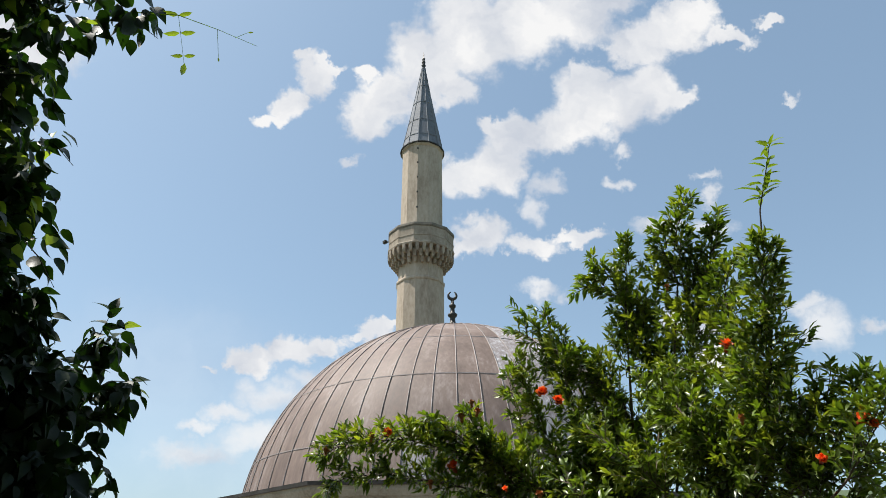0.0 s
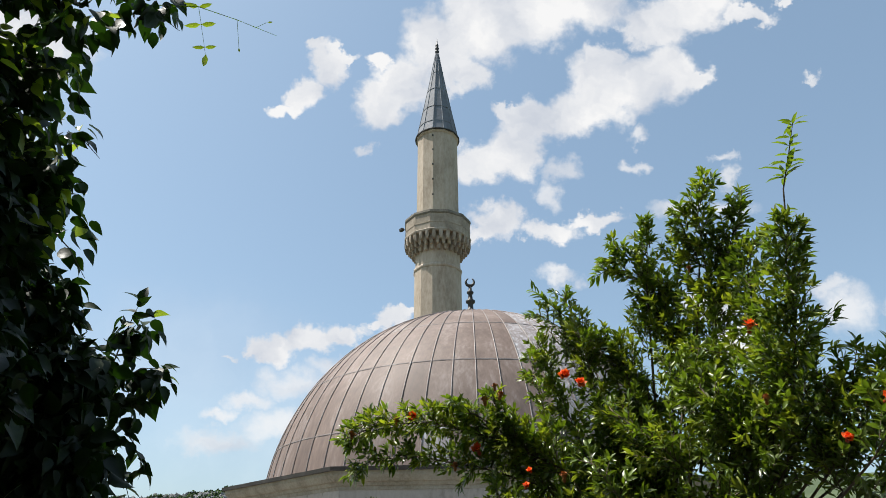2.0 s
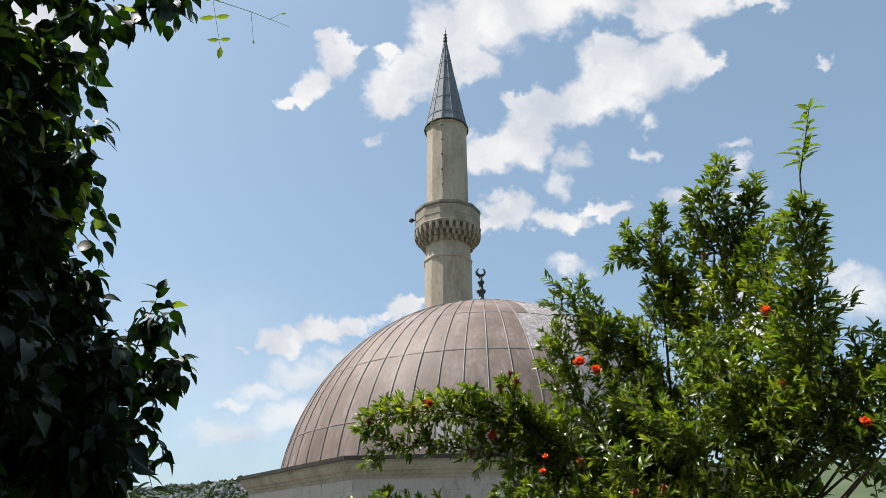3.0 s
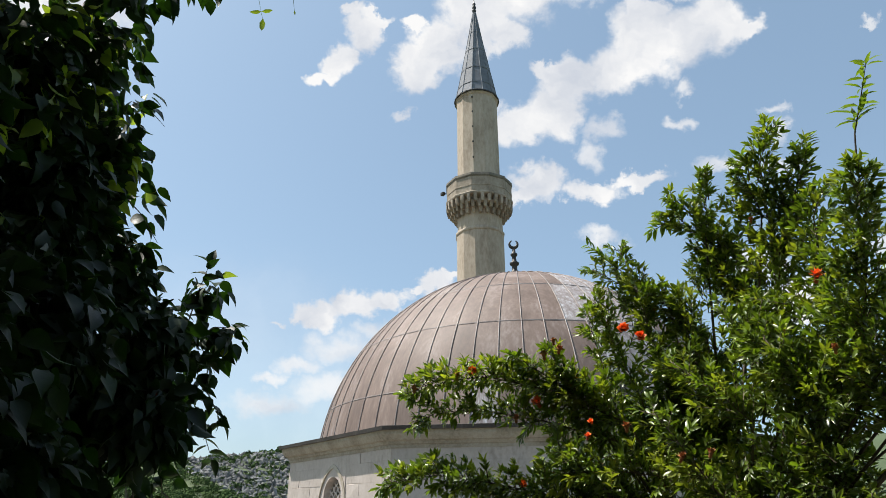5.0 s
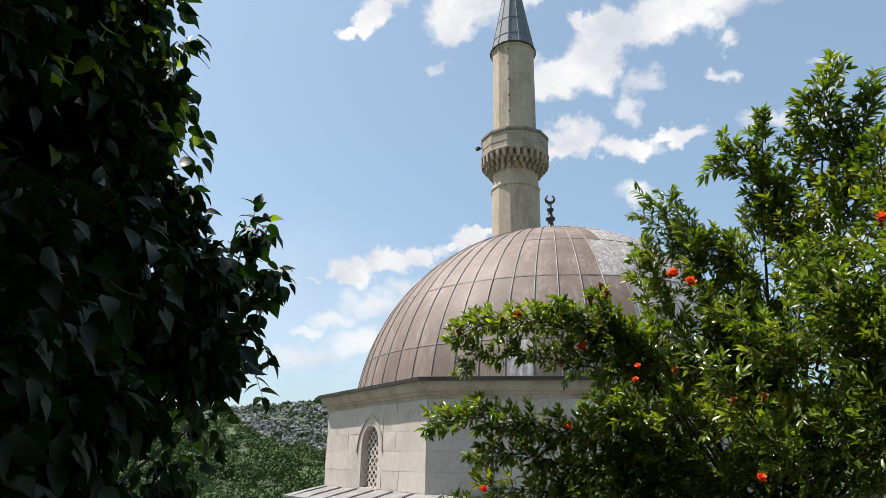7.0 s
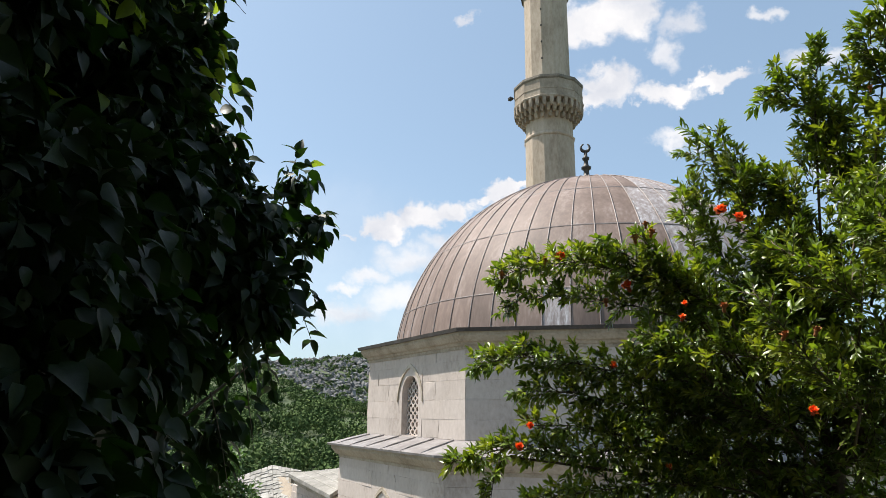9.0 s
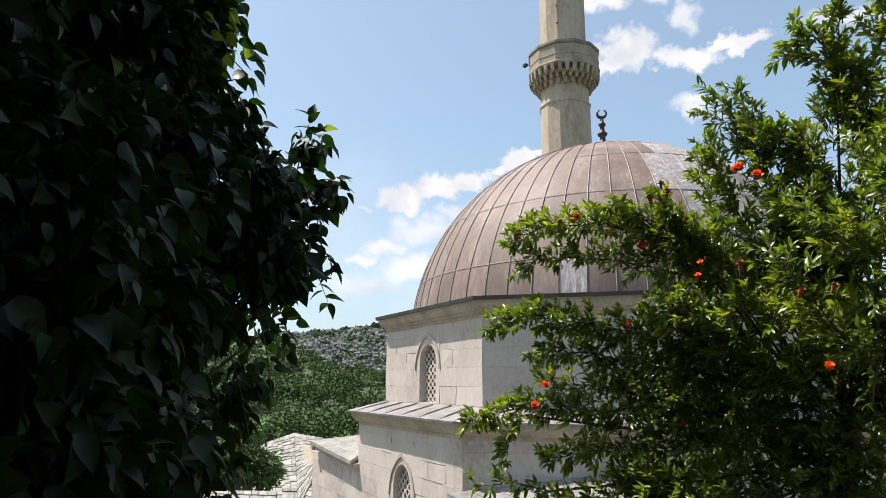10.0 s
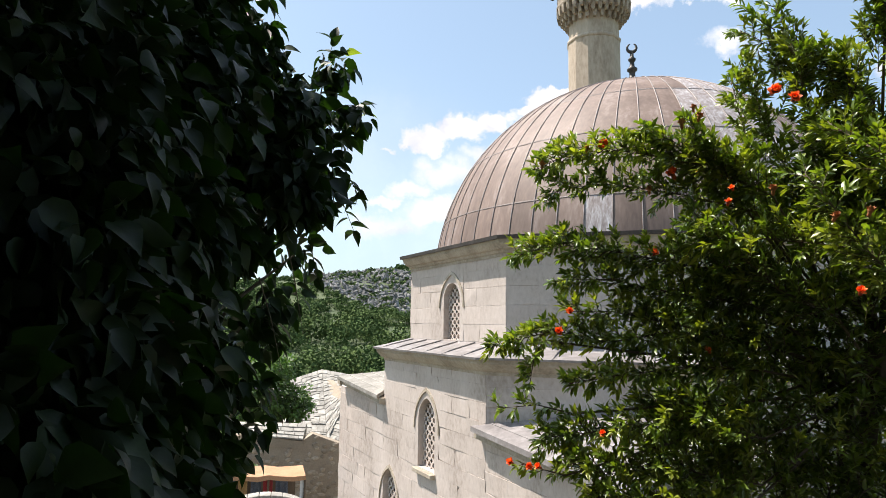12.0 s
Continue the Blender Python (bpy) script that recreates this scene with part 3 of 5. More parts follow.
LEVELS = [9.40, 10.24, 11.63, 12.76, 13.5, 13.88]


def on_dome(z, a, lift=0.0):
    s = min(1.0, (z - Z_DOME) / R_DOME)
    r = (R_DOME + lift) * math.sqrt(max(0.0, 1 - s * s))
    return Vector((r * math.cos(a), r * math.sin(a), Z_DOME + (R_DOME + lift) * s))


bm = bmesh.new()
lathe(bm, [((R_DOME - 0.05) * math.cos(t), Z_DOME + (R_DOME - 0.05) * math.sin(t)) for t in [radians(4 + 82 * i / 16) for i in range(17)]], 48)
part("shell", bm, LEAD_ROLL, dome, smooth=True)
da = 2 * math.pi / SEAMS
for lev, (za, zb) in enumerate(zip(LEVELS, LEVELS[1:])):
    protos = []
    for variant in range(3):
        bm = bmesh.new()
        n, cols = 6, 4
        grid = []
        for i in range(n + 1):
            ta, tb = math.asin((za - Z_DOME) / R_DOME), math.asin(min(1.0, (zb + 0.02 - Z_DOME) / R_DOME))
            z = Z_DOME + R_DOME * math.sin(ta + (tb - ta) * i / n)
            lap = 0.004 * (1 - i / n)
            grid.append([bm.verts.new(on_dome(z, da * (j / cols - 0.5) * 0.995, lap + rng.uniform(-0.003, 0.003))) for j in range(cols + 1)])
        for i in range(n):
            for j in range(cols):
                bm.faces.new((grid[i][j], grid[i][j + 1], grid[i + 1][j + 1], grid[i + 1][j]))
        protos.append(part("lead_sheet", bm, LEAD, dome, smooth=True))
        protos[-1].matrix_local = Matrix.Rotation(da * (variant + 0.5), 4, "Z")
    for k in range(3, SEAMS):
        sheet = shared(protos[rng.randrange(3)], Matrix.Rotation(da * (k + 0.5), 4, "Z"), dome)
        az = math.degrees(da * (k + 0.5))
        # whole sheets weathered white, sky glare painted in on one flank, few at foot
        if (248 < az < 268 and lev >= 1) or (237 < az < 244 and lev == 2) or (lev == 0 and (216 < az < 222 or 196 < az < 201)):
            sheet.material_slots[0].link = "OBJECT"
            sheet.material_slots[0].material = LEAD_PALE
    ring_z = zb
    if lev < 3:
        bm = bmesh.new()
        s_z = (ring_z - Z_DOME) / R_DOME
        rr = R_DOME * math.sqrt(1 - s_z * s_z)
        prof = [(rr + 0.006, ring_z - 0.02), (rr + 0.013, ring_z - 0.01), (rr + 0.008, ring_z + 0.01), (rr - 0.02, ring_z + 0.022)]
        lathe(bm, prof, 120, cap=False)
        part("lap_seam", bm, LEAD_ROLL, dome)
bm = bmesh.new()
zs = [Z_DOME + R_DOME * math.sin(radians(4.9 + 80.5 * i / 26)) for i in range(27)]
tube(bm, [on_dome(z, 0.0, 0.010) for z in zs], [0.0125 if i < 18 else 0.0105 for i in range(27)], 6)
roll0 = part("roll", bm, LEAD_ROLL, dome, smooth=True)
for k in range(1, SEAMS):
    shared(roll0, Matrix.Rotation(da * k, 4, "Z"), dome)
bm = bmesh.new()
lathe(bm, [(0.5, 13.86), (0.45, 13.94), (0.2, 13.98)], 24)
part("crown_cap", bm, LEAD_FLAT, dome)

# crescent finial on the dome
finial = tagged(empty("finial", (0, 0, 13.93)), "dark metal crescent finial standing on the dome", "finial")
bm = bmesh.new()
lathe(bm, [(0.14, 0.0), (0.10, 0.12), (0.085, 0.2), (0.15, 0.26), (0.155, 0.31), (0.08, 0.36), (0.075, 0.5), (0.13, 0.55), (0.135, 0.6), (0.07, 0.65), (0.055, 0.78), (0.095, 0.83), (0.10, 0.87), (0.05, 0.92), (0.042, 1.06)], 14)
part("stem", bm, DARK_METAL, finial, smooth=True)
bm = bmesh.new()
right = Vector((0.74, -0.67, 0))
tube(bm, [Vector((0, 0, 1.18)) + 0.115 * (right * math.cos(radians(a)) + Vector((0, 0, 1)) * math.sin(radians(a))) for a in range(112, 429, 12)], [0.014 + 0.034 * math.sin(math.pi * i / 26) for i in range(27)], 6)
part("crescent", bm, DARK_METAL, finial, smooth=True)

# ---- the minaret ----
MX, MY = 4.79, 7.19
minaret = tagged(empty("minaret", (MX, MY, 0)), "slender weathered limestone minaret with a lead-clad spire", "minaret")
TURN12 = radians(8)
bm = bmesh.new()
box(bm, (-1.5, -1.5, Z0), (1.5, 1.5, 7.0), bevel=0.03)
part("plinth", bm, LIMESTONE, minaret)
bm = bmesh.new()
lathe(bm, [(1.5, 6.9), (1.15, 9.0), (1.06, 9.1), (1.04, 19.1)], 12, TURN12)
part("lower_shaft", bm, MINARET, minaret)
bm = bmesh.new()
lathe(bm, [(1.0, 19.06), (1.07, 19.1), (1.085, 19.15), (1.075, 19.2), (1.03, 19.25)], 12, TURN12)
part("ring_mould", bm, MINARET, minaret)
bm = bmesh.new()
lathe(bm, [(1.015, 19.23), (1.0, 19.75), (1.01, 19.98), (1.08, 20.22), (1.22, 20.48), (1.3, 20.62)], 12, TURN12)
part("corbel_core", bm, MINARET, minaret)
for row, (z, r, n, h, ww) in enumerate(((20.56, 1.40, 30, 0.34, 0.15), (20.36, 1.24, 30, 0.32, 0.15), (20.08, 1.10, 24, 0.24, 0.14))):
    proto = None
    for k in range(n):
        m = Matrix.Rotation(2 * math.pi * (k + 0.5 * (row % 2)) / n + TURN12, 4, "Z") @ Matrix.Translation((r, 0, z))
        if proto is None:
            bm = bmesh.new()
            ps = [(-ww / 2, 0.0, 0.04), (ww / 2, 0.0, 0.04), (ww / 2 * 0.95, -h * 0.7, 0.03), (0.045, -h, 0.0), (-0.045, -h, 0.0), (-ww / 2 * 0.95, -h * 0.7, 0.03)]
            f = [bm.verts.new((o + 0.03, x, zz)) for x, zz, o in ps]
            b = [bm.verts.new((o - 0.16, x, zz)) for x, zz, o in ps]
            bm.faces.new(f)
            bm.faces.new(list(reversed(b)))
            for i in range(6):
                j = (i + 1) % 6
                bm.faces.new((f[j], f[i], b[i], b[j]))
            bmesh.ops.recalc_face_normals(bm, faces=bm.faces)
            proto = part("corbel", bm, BALCONY, minaret)
            proto.matrix_local = m
        else:
            shared(proto, m, minaret)
# balcony floor and parapet panels
bm = bmesh.new()
lathe(bm, [(1.38, 20.54), (1.50, 20.56), (1.52, 20.63), (1.49, 20.68), (0.9, 20.69)], 12, TURN12)
part("balcony_floor", bm, BALCONY, minaret)
bm = bmesh.new()
lathe(bm, [(1.47, 20.66), (1.47, 21.42), (1.37, 21.42), (1.37, 20.7)], 12, TURN12, cap=False)
part("parapet", bm, BALCONY, minaret)
proto = None
for k in range(12):
    m = Matrix.Rotation(2 * math.pi * (k + 0.5) / 12 + TURN12, 4, "Z") @ Matrix.Translation((1.47 * math.cos(math.pi / 12), 0, 20.68))
    if proto is None:
        bm = bmesh.new()
        for lo, hi in (((-0.375, 0.0), (0.375, 0.05)), ((-0.375, 0.27), (0.375, 0.33))):
            box(bm, (-0.02, lo[0], lo[1]), (0.016, hi[0], hi[1]), bevel=0.005)
        proto = part("parapet_moulding", bm, BALCONY, minaret)
        proto.matrix_local = m
    else:
        shared(proto, m, minaret)
bm = bmesh.new()
lathe(bm, [(1.33, 21.4), (1.49, 21.4), (1.515, 21.46), (1.50, 21.56), (1.34, 21.58)], 12, TURN12)
part("coping", bm, OLD_STONE, minaret, "dark weathered coping")
bm = bmesh.new()
lathe(bm, [(0.98, 20.6), (0.965, 26.1)], 12, TURN12)
part("upper_shaft", bm, MINARET, minaret)
for z in (22.6, 23.4, 24.2, 25.0, 25.8):
    bm = bmesh.new()
    box(bm, (-0.03, -0.03, -0.04), (0.04, 0.03, 0.04), bevel=0.008)
    peg = part("iron_cramp", bm, DARK_METAL, minaret)
    peg.matrix_local = Matrix.Rotation(TURN12 + 2 * math.pi * 7 / 12, 4, "Z") @ Matrix.Translation((0.97, 0, z))
bm = bmesh.new()
lathe(bm, [(0.97, 26.0), (1.03, 26.06), (1.03, 26.14), (0.9, 26.2)], 12, TURN12)
part("shaft_cornice", bm, MINARET, minaret)
# spire
spire = empty("spire")
spire.parent = minaret
spire["label"] = "blue-grey lead-clad conical spire"
bm = bmesh.new()
lathe(bm, [(0.9, 26.14), (1.07, 26.12), (1.075, 26.17), (1.0, 26.24)], 24, TURN12)
part("eaves_ring", bm, DARK_METAL, spire)
bm = bmesh.new()
lathe(bm, [(1.0, 26.2), (0.72, 27.75), (0.40, 29.6), (0.07, 31.62)], 12, TURN12)
part("cladding", bm, SPIRE, spire)
bm = bmesh.new()
tube(bm, [(1.0, 0, 26.22), (0.72, 0, 27.75), (0.40, 0, 29.6), (0.09, 0, 31.6)], [0.024, 0.022, 0.02, 0.014], 5)
batten = part("batten", bm, SPIRE, spire)
batten.matrix_local = Matrix.Rotation(TURN12, 4, "Z")
for k in range(1, 12):
    shared(batten, Matrix.Rotation(TURN12 + 2 * math.pi * k / 12, 4, "Z"), spire)
for z, r in ((26.75, 0.905), (27.75, 0.722), (29.0, 0.506), (30.2, 0.302)):
    bm = bmesh.new()
    lathe(bm, [(r, z - 0.02), (r + 0.018, z - 0.015), (r + 0.016, z + 0.015), (r - 0.01, z + 0.03)], 12, TURN12, cap=False)
    part("lap", bm, SPIRE, spire)
bm = bmesh.new()
lathe(bm, [(0.07, 31.55), (0.05, 31.66), (0.11, 31.74), (0.115, 31.8), (0.04, 31.88), (0.10, 31.96), (0.10, 32.03), (0.035, 32.1), (0.085, 32.18), (0.08, 32.25), (0.03, 32.31), (0.025, 32.5), (0.005, 32.75)], 12)
part("spire_finial", bm, DARK_METAL, spire, smooth=True)
# horn loudspeaker and floodlight on the balcony
view_left = Vector((-0.72, 0.69, 0))
horn = tagged(empty("loudspeaker", Vector((MX, MY, 21.57)) + view_left * 1.12), "small dark horn loudspeaker on a post above the balcony", "loudspeaker")
bm = bmesh.new()
tube(bm, [(0, 0, -0.1), (0, 0, 0.55)], [0.02, 0.02], 6)
part("post", bm, DARK_METAL, horn)
bm = bmesh.new()
tube(bm, [Vector((0, 0, 0.45)) - view_left * 0.05, Vector((0, 0, 0.45)) + view_left * 0.06], [0.05, 0.12], 10)
part("horn", bm, DARK_METAL, horn)
lamp = tagged(empty("floodlight", Vector((MX, MY, 21.36)) + view_left * 1.47), "small dark floodlight bracketed to the balcony parapet", "lamp")
bm = bmesh.new()
box(bm, (-0.08, -0.1, -0.07), (0.08, 0.1, 0.07), bevel=0.02)
head_l = part("lamp_head", bm, DARK_METAL, lamp)
head_l.matrix_local = Matrix.Translation(view_left * 0.16)
bm = bmesh.new()
tube(bm, [(0, 0, 0), view_left * 0.14], [0.02, 0.02], 6)
part("bracket", bm, DARK_METAL, lamp)

# ---- ground and hills: one sheet out to the horizon ----
EYE_X, EYE_Y = -11.5, -12.2


def smooth(a, b, x):
    t = max(0.0, min(1.0, (x - a) / (b - a)))
    return t * t * (3 - 2 * t)


def hump(p, s):
    return noise.fractal(Vector((p[0] * s, p[1] * s, 3.1)), 1.0, 2.0, 5)


def ground_z(x, y):
    dx, dy = x - EYE_X, y - EYE_Y
    d, az = math.hypot(dx, dy), math.degrees(math.atan2(dy, dx))
    z = 6.35
    z += (1.0 - 6.35) * smooth(3.2, 8.5, d)
    z += (-3.0 - 1.0) * smooth(28, 62, d)
    ridge = 0.071 - 0.0016 * abs(az - 69.0)
    ridge = max(0.045, ridge)
    top = 8 + 232 * ridge
    z += 5.0 * smooth(62, 115, d) + 7.0 * smooth(110, 180, d) + (top - 9.5) * smooth(165, 232, d)
    z -= 12 * smooth(240, 330, d)
    z += (8 + 720 * (0.062 + 0.03 * smooth(74, 64, az)) - top + 12) * smooth(330, 720, d)
    z += 60 * smooth(900, 2600, d)
    if d > 40:
        z += hump((x, y), 0.012) * min(5.0, (d - 40) * 0.05) + hump((x, y), 0.06) * min(1.6, (d - 40) * 0.02)
    return z


verts, faces = [(EYE_X, EYE_Y, 6.35)], []
RAD = [0.8, 1.6, 2.4, 3.2, 4, 5, 6, 7, 8, 9.5, 12, 16, 21, 27, 33, 40, 48, 57, 67, 78, 90, 103, 116, 129, 142, 154, 165, 175, 184, 192, 200, 208, 216, 224, 232, 241, 252, 270, 295, 330, 380, 440, 510, 590, 660, 720, 800, 950, 1200, 1600, 2100, 2700, 3600]
AZ = [*range(50, 96)] + [*range(98, 410, 4)]
for r in RAD:
    for a in AZ:
        x, y = EYE_X + r * math.cos(radians(a)), EYE_Y + r * math.sin(radians(a))
        verts.append((x, y, ground_z(x, y)))
n = len(AZ)
for j in range(n):
    faces.append((0, 1 + j, 1 + (j + 1) % n))
for i in range(len(RAD) - 1):
    for j in range(n):
        a, b = 1 + i * n + j, 1 + i * n + (j + 1) % n
        faces.append((a, a + n, b + n, b))
ground = from_data("ground", verts, faces, GRASS, smooth=True)
ground.data.materials.append(PAVED)
for p in ground.data.polygons:
    if math.hypot(p.center.x - EYE_X, p.center.y - EYE_Y) < 44:
        p.material_index = 1
tagged(ground, "scrubby green valley floor rising to karst hills", "ground", kind="structure")

# ---- far scrub, woods and rocks ----
gen = np.random.default_rng(7)


def clump_mesh(centres, sizes, per, leaf, flat=0.75):
    """Leafy clumps: many small tilted four-cornered sprays on uneven shells."""
    k = len(centres)
    c = np.repeat(centres, per, axis=0)
    s = np.repeat(sizes, per)
    d = gen.normal(size=(k * per, 3))
    d /= np.linalg.norm(d, axis=1)[:, None]
    d[:, 2] = np.abs(d[:, 2]) * 1.1 - 0.35
    lobes = 0.72 + 0.28 * np.sin(d[:, 0] * 5 + c[:, 0]) * np.cos(d[:, 1] * 4.3 + c[:, 1]) + 0.12 * gen.normal(size=k * per)
    p = c + d * (s * lobes)[:, None] * np.array([1, 1, flat])
    u = gen.normal(size=(k * per, 3))
    u /= np.linalg.norm(u, axis=1)[:, None]
    nrm = d + 0.7 * gen.normal(size=(k * per, 3))
    v = np.cross(nrm, u)
    v /= np.linalg.norm(v, axis=1)[:, None]
    u = np.cross(v, nrm)
    u /= np.linalg.norm(u, axis=1)[:, None]
    w = (s * leaf * gen.uniform(0.6, 1.4, k * per))[:, None]
    quad = np.stack([p - u * w, p + v * w * 0.6, p + u * w, p - v * w * 0.6], axis=1).reshape(-1, 3)
    return quad


def quads_object(name, quad, mat, parent=None, label=""):
    idx = np.arange(len(quad)).reshape(-1, 4)
    return from_data(name, quad.tolist(), idx.tolist(), mat, parent, label)


def scatter(count, az0, az1, d0, d1, size, keep):
    cs, ss = [], []
    while len(cs) < count:
        az, d = gen.uniform(az0, az1), math.sqrt(gen.uniform(d0 * d0, d1 * d1))
        if gen.random() > keep(az, d):
            continue
        x, y = EYE_X + d * math.cos(radians(az)), EYE_Y + d * math.sin(radians(az))
        s = size * gen.uniform(0.55, 1.35)
        cs.append((x, y, ground_z(x, y) + 0.25 * s))
        ss.append(s)
    return np.array(cs), np.array(ss)


def rocky(az, d):
    return smooth(74.3, 72.2, az + 2.0 * math.sin(d * 0.08)) * smooth(168, 184, d + 6 * math.sin(az * 2.1))


cs, ss = scatter(330, 60, 96, 44, 165, 3.1, lambda az, d: 1.0)
tagged(quads_object("valley_woods", clump_mesh(cs, ss, 520, 0.075, 1.15), SCRUB), "dense mixed green trees on the valley floor", "woods", kind="stuff")
cs, ss = scatter(4200, 60, 96, 150, 300, 1.35, lambda az, d: 1.0 - 0.5 * rocky(az, d))
tagged(quads_object("hill_scrub", clump_mesh(cs, ss, 60, 0.2), SCRUB), "low dark green scrub on the hillside", "scrub", kind="stuff")
cs, ss = scatter(700, 60, 98, 300, 760, 5.0, lambda az, d: 1.0)
tagged(quads_object("far_woods", clump_mesh(cs, ss, 30, 0.4, 0.5), SCRUB), "hazy woods on the distant ridge", "woods", kind="stuff")

cs, ss = scatter(3000, 60, 78, 160, 236, 0.56, lambda az, d: rocky(az, d))
rv, rf = [], []
bm = bmesh.new()
bmesh.ops.create_icosphere(bm, subdivisions=1, radius=1.0)
ico_v = np.array([v.co[:] for v in bm.verts])
ico_f = [[v.index for v in f.verts] for f in bm.faces]
bm.free()
for c, s in zip(cs, ss):
    q = ico_v * (1 + 0.38 * gen.normal(size=(len(ico_v), 1))) * np.array([s * gen.uniform(0.6, 1.3), s * gen.uniform(0.6, 1.3), s * gen.uniform(0.5, 1.5)])
    base_i = len(rv)
    rv += (q + c).tolist()
    rf += [[i + base_i for i in f] for f in ico_f]
tagged(from_data("rock_outcrop", rv, rf, ROCK), "pale grey karst rocks breaking through the hillside", "rocks", kind="stuff")


# ---- houses below the mosque ----
def slab_patch(parent, tl, tr, br, bl, rows, cols, rnd, mat=SLATE):
    """Overlapping stone slabs, course by course, between four corners."""
    tl, tr, br, bl = map(Vector, (tl, tr, br, bl))
    bm = bmesh.new()
    vs = [bm.verts.new(p - Vector((0, 0, 0.05))) for p in (tl, tr, br, bl)] + [bm.verts.new(p - Vector((0, 0, 0.3))) for p in (tl, tr, br, bl)]
    for f in ((0, 3, 2, 1), (4, 5, 6, 7), (0, 1, 5, 4), (1, 2, 6, 5), (2, 3, 7, 6), (3, 0, 4, 7)):
        bm.faces.new([vs[i] for i in f])
    part("roof_deck", bm, MORTAR, parent)
    for i in range(rows):
        k0, k1 = i / rows, min(1.04, (i + 1.3) / rows)
        cuts = [0.0]
        while cuts[-1] < 1:
            cuts.append(cuts[-1] + rnd.uniform(0.6, 1.4) / cols)
        cuts[-1] = 1.0
        for a, b in zip(cuts, cuts[1:]):
            def at(u, k):
                return tl.lerp(tr, u).lerp(bl.lerp(br, u), k)
            up = Vector((0, 0, 1))
            lift = rnd.uniform(0.03, 0.06)
            drop = rnd.uniform(-0.02, 0.03)
            q = [at(a + 0.004, k0) + up * 0.0, at(b - 0.004, k0) + up * 0.0, at(b - 0.004, k1 + drop) + up * lift, at(a + 0.004, k1 + drop) + up * (lift + rnd.uniform(-0.012, 0.012))]
            bm = bmesh.new()
            v = [bm.verts.new(p) for p in q] + [bm.verts.new(p - up * 0.045) for p in q]
            for f in ((0, 3, 2, 1), (4, 5, 6, 7), (0, 1, 5, 4), (1, 2, 6, 5), (2, 3, 7, 6), (3, 0, 4, 7)):
                bm.faces.new([v[i2] for i2 in f])
            bmesh.ops.recalc_face_normals(bm, faces=bm.faces)
            part("roof_slab", bm, mat, parent)


rnd = random.Random(11)
house = tagged(empty("stone_house", (-2.5, 18.0, 0.0)), "old village house with a grey stone-slab hipped roof", "house")


def wall_box(name, lo, hi, mat, parent):
    bm = bmesh.new()
    box(bm, lo, hi, bevel=0.03)
    o = part(name, bm, mat, parent)
    return o


def world_child(o, parent):
    o.parent = parent
    o.matrix_parent_inverse = parent.matrix_basis.inverted()
    return o


roof_a = empty("roof")
slab_patch(roof_a, (-4.6, 21.05, 4.6), (-1.85, 21.6, 5.35), (-3.42, 14.95, 2.9), (-5.6, 15.85, 3.15), 18, 9, rnd)
slab_patch(roof_a, (-1.85, 21.6, 5.35), (-0.9, 19.8, 5.2), (-2.0, 16.8, 4.25), (-3.42, 14.95, 2.9), 16, 6, rnd)
slab_patch(roof_a, (-2.0, 16.8, 4.2), (-0.6, 16.2, 4.3), (-2.2, 13.0, 2.4), (-3.42, 14.95, 2.85), 12, 5, rnd)
roof_a.parent = house
roof_a.matrix_parent_inverse = house.matrix_basis.inverted()
w = wall_box("wall", (-3.0, 14.9, -1.5), (1.5, 20.5, 2.6), RUBBLE, None)
world_child(w, house)

# low rubble-walled outhouse with a slab roof
shed = tagged(empty("rubble_outhouse", (-5.6, 10.5, 0.0)), "rubble stone outhouse with a rough slab roof", "house")
roof_b = empty("roof")
slab_patch(roof_b, (-7.75, 11.6, 4.32), (-5.35, 11.05, 4.2), (-5.75, 10.0, 3.82), (-7.75, 10.45, 4.1), 4, 7, rnd)
world_child(roof_b, shed)
ridge_pts = [((-7.9, 10.55), 4.02), ((-5.85, 10.05), 3.72), ((-5.42, 9.98), 4.0), ((-3.6, 9.55), 3.3)]
core = empty("rubble_wall")
bm = bmesh.new()
for (p, zp), (q, zq) in zip(ridge_pts, ridge_pts[1:]):
    back = Vector((0.12, 0.5, 0))
    lo = [Vector((*p, -1.0)), Vector((*q, -1.0)), Vector((*q, -1.0)) + back, Vector((*p, -1.0)) + back]
    hi = [Vector((*p, zp)), Vector((*q, zq)), Vector((*q, zq)) + back, Vector((*p, zp)) + back]
    v = [bm.verts.new(x) for x in lo + hi]
    for f in ((3, 2, 1, 0), (4, 5, 6, 7), (0, 1, 5, 4), (1, 2, 6, 5), (2, 3, 7, 6), (3, 0, 4, 7)):
        bm.faces.new([v[i] for i in f])
part("wall_core", bm, MORTAR, core)
stones = []
for i in range(5):
    bm = bmesh.new()
    bmesh.ops.create_icosphere(bm, subdivisions=1, radius=1.0)
    for v in bm.verts:
        v.co = Vector((v.co.x * 0.14, v.co.y * 0.045, v.co.z * 0.085)) * rnd.uniform(0.75, 1.15)
    stones.append(bm)
protos = [part("stone", b, RUBBLE, core) for b in stones]
placed = 0
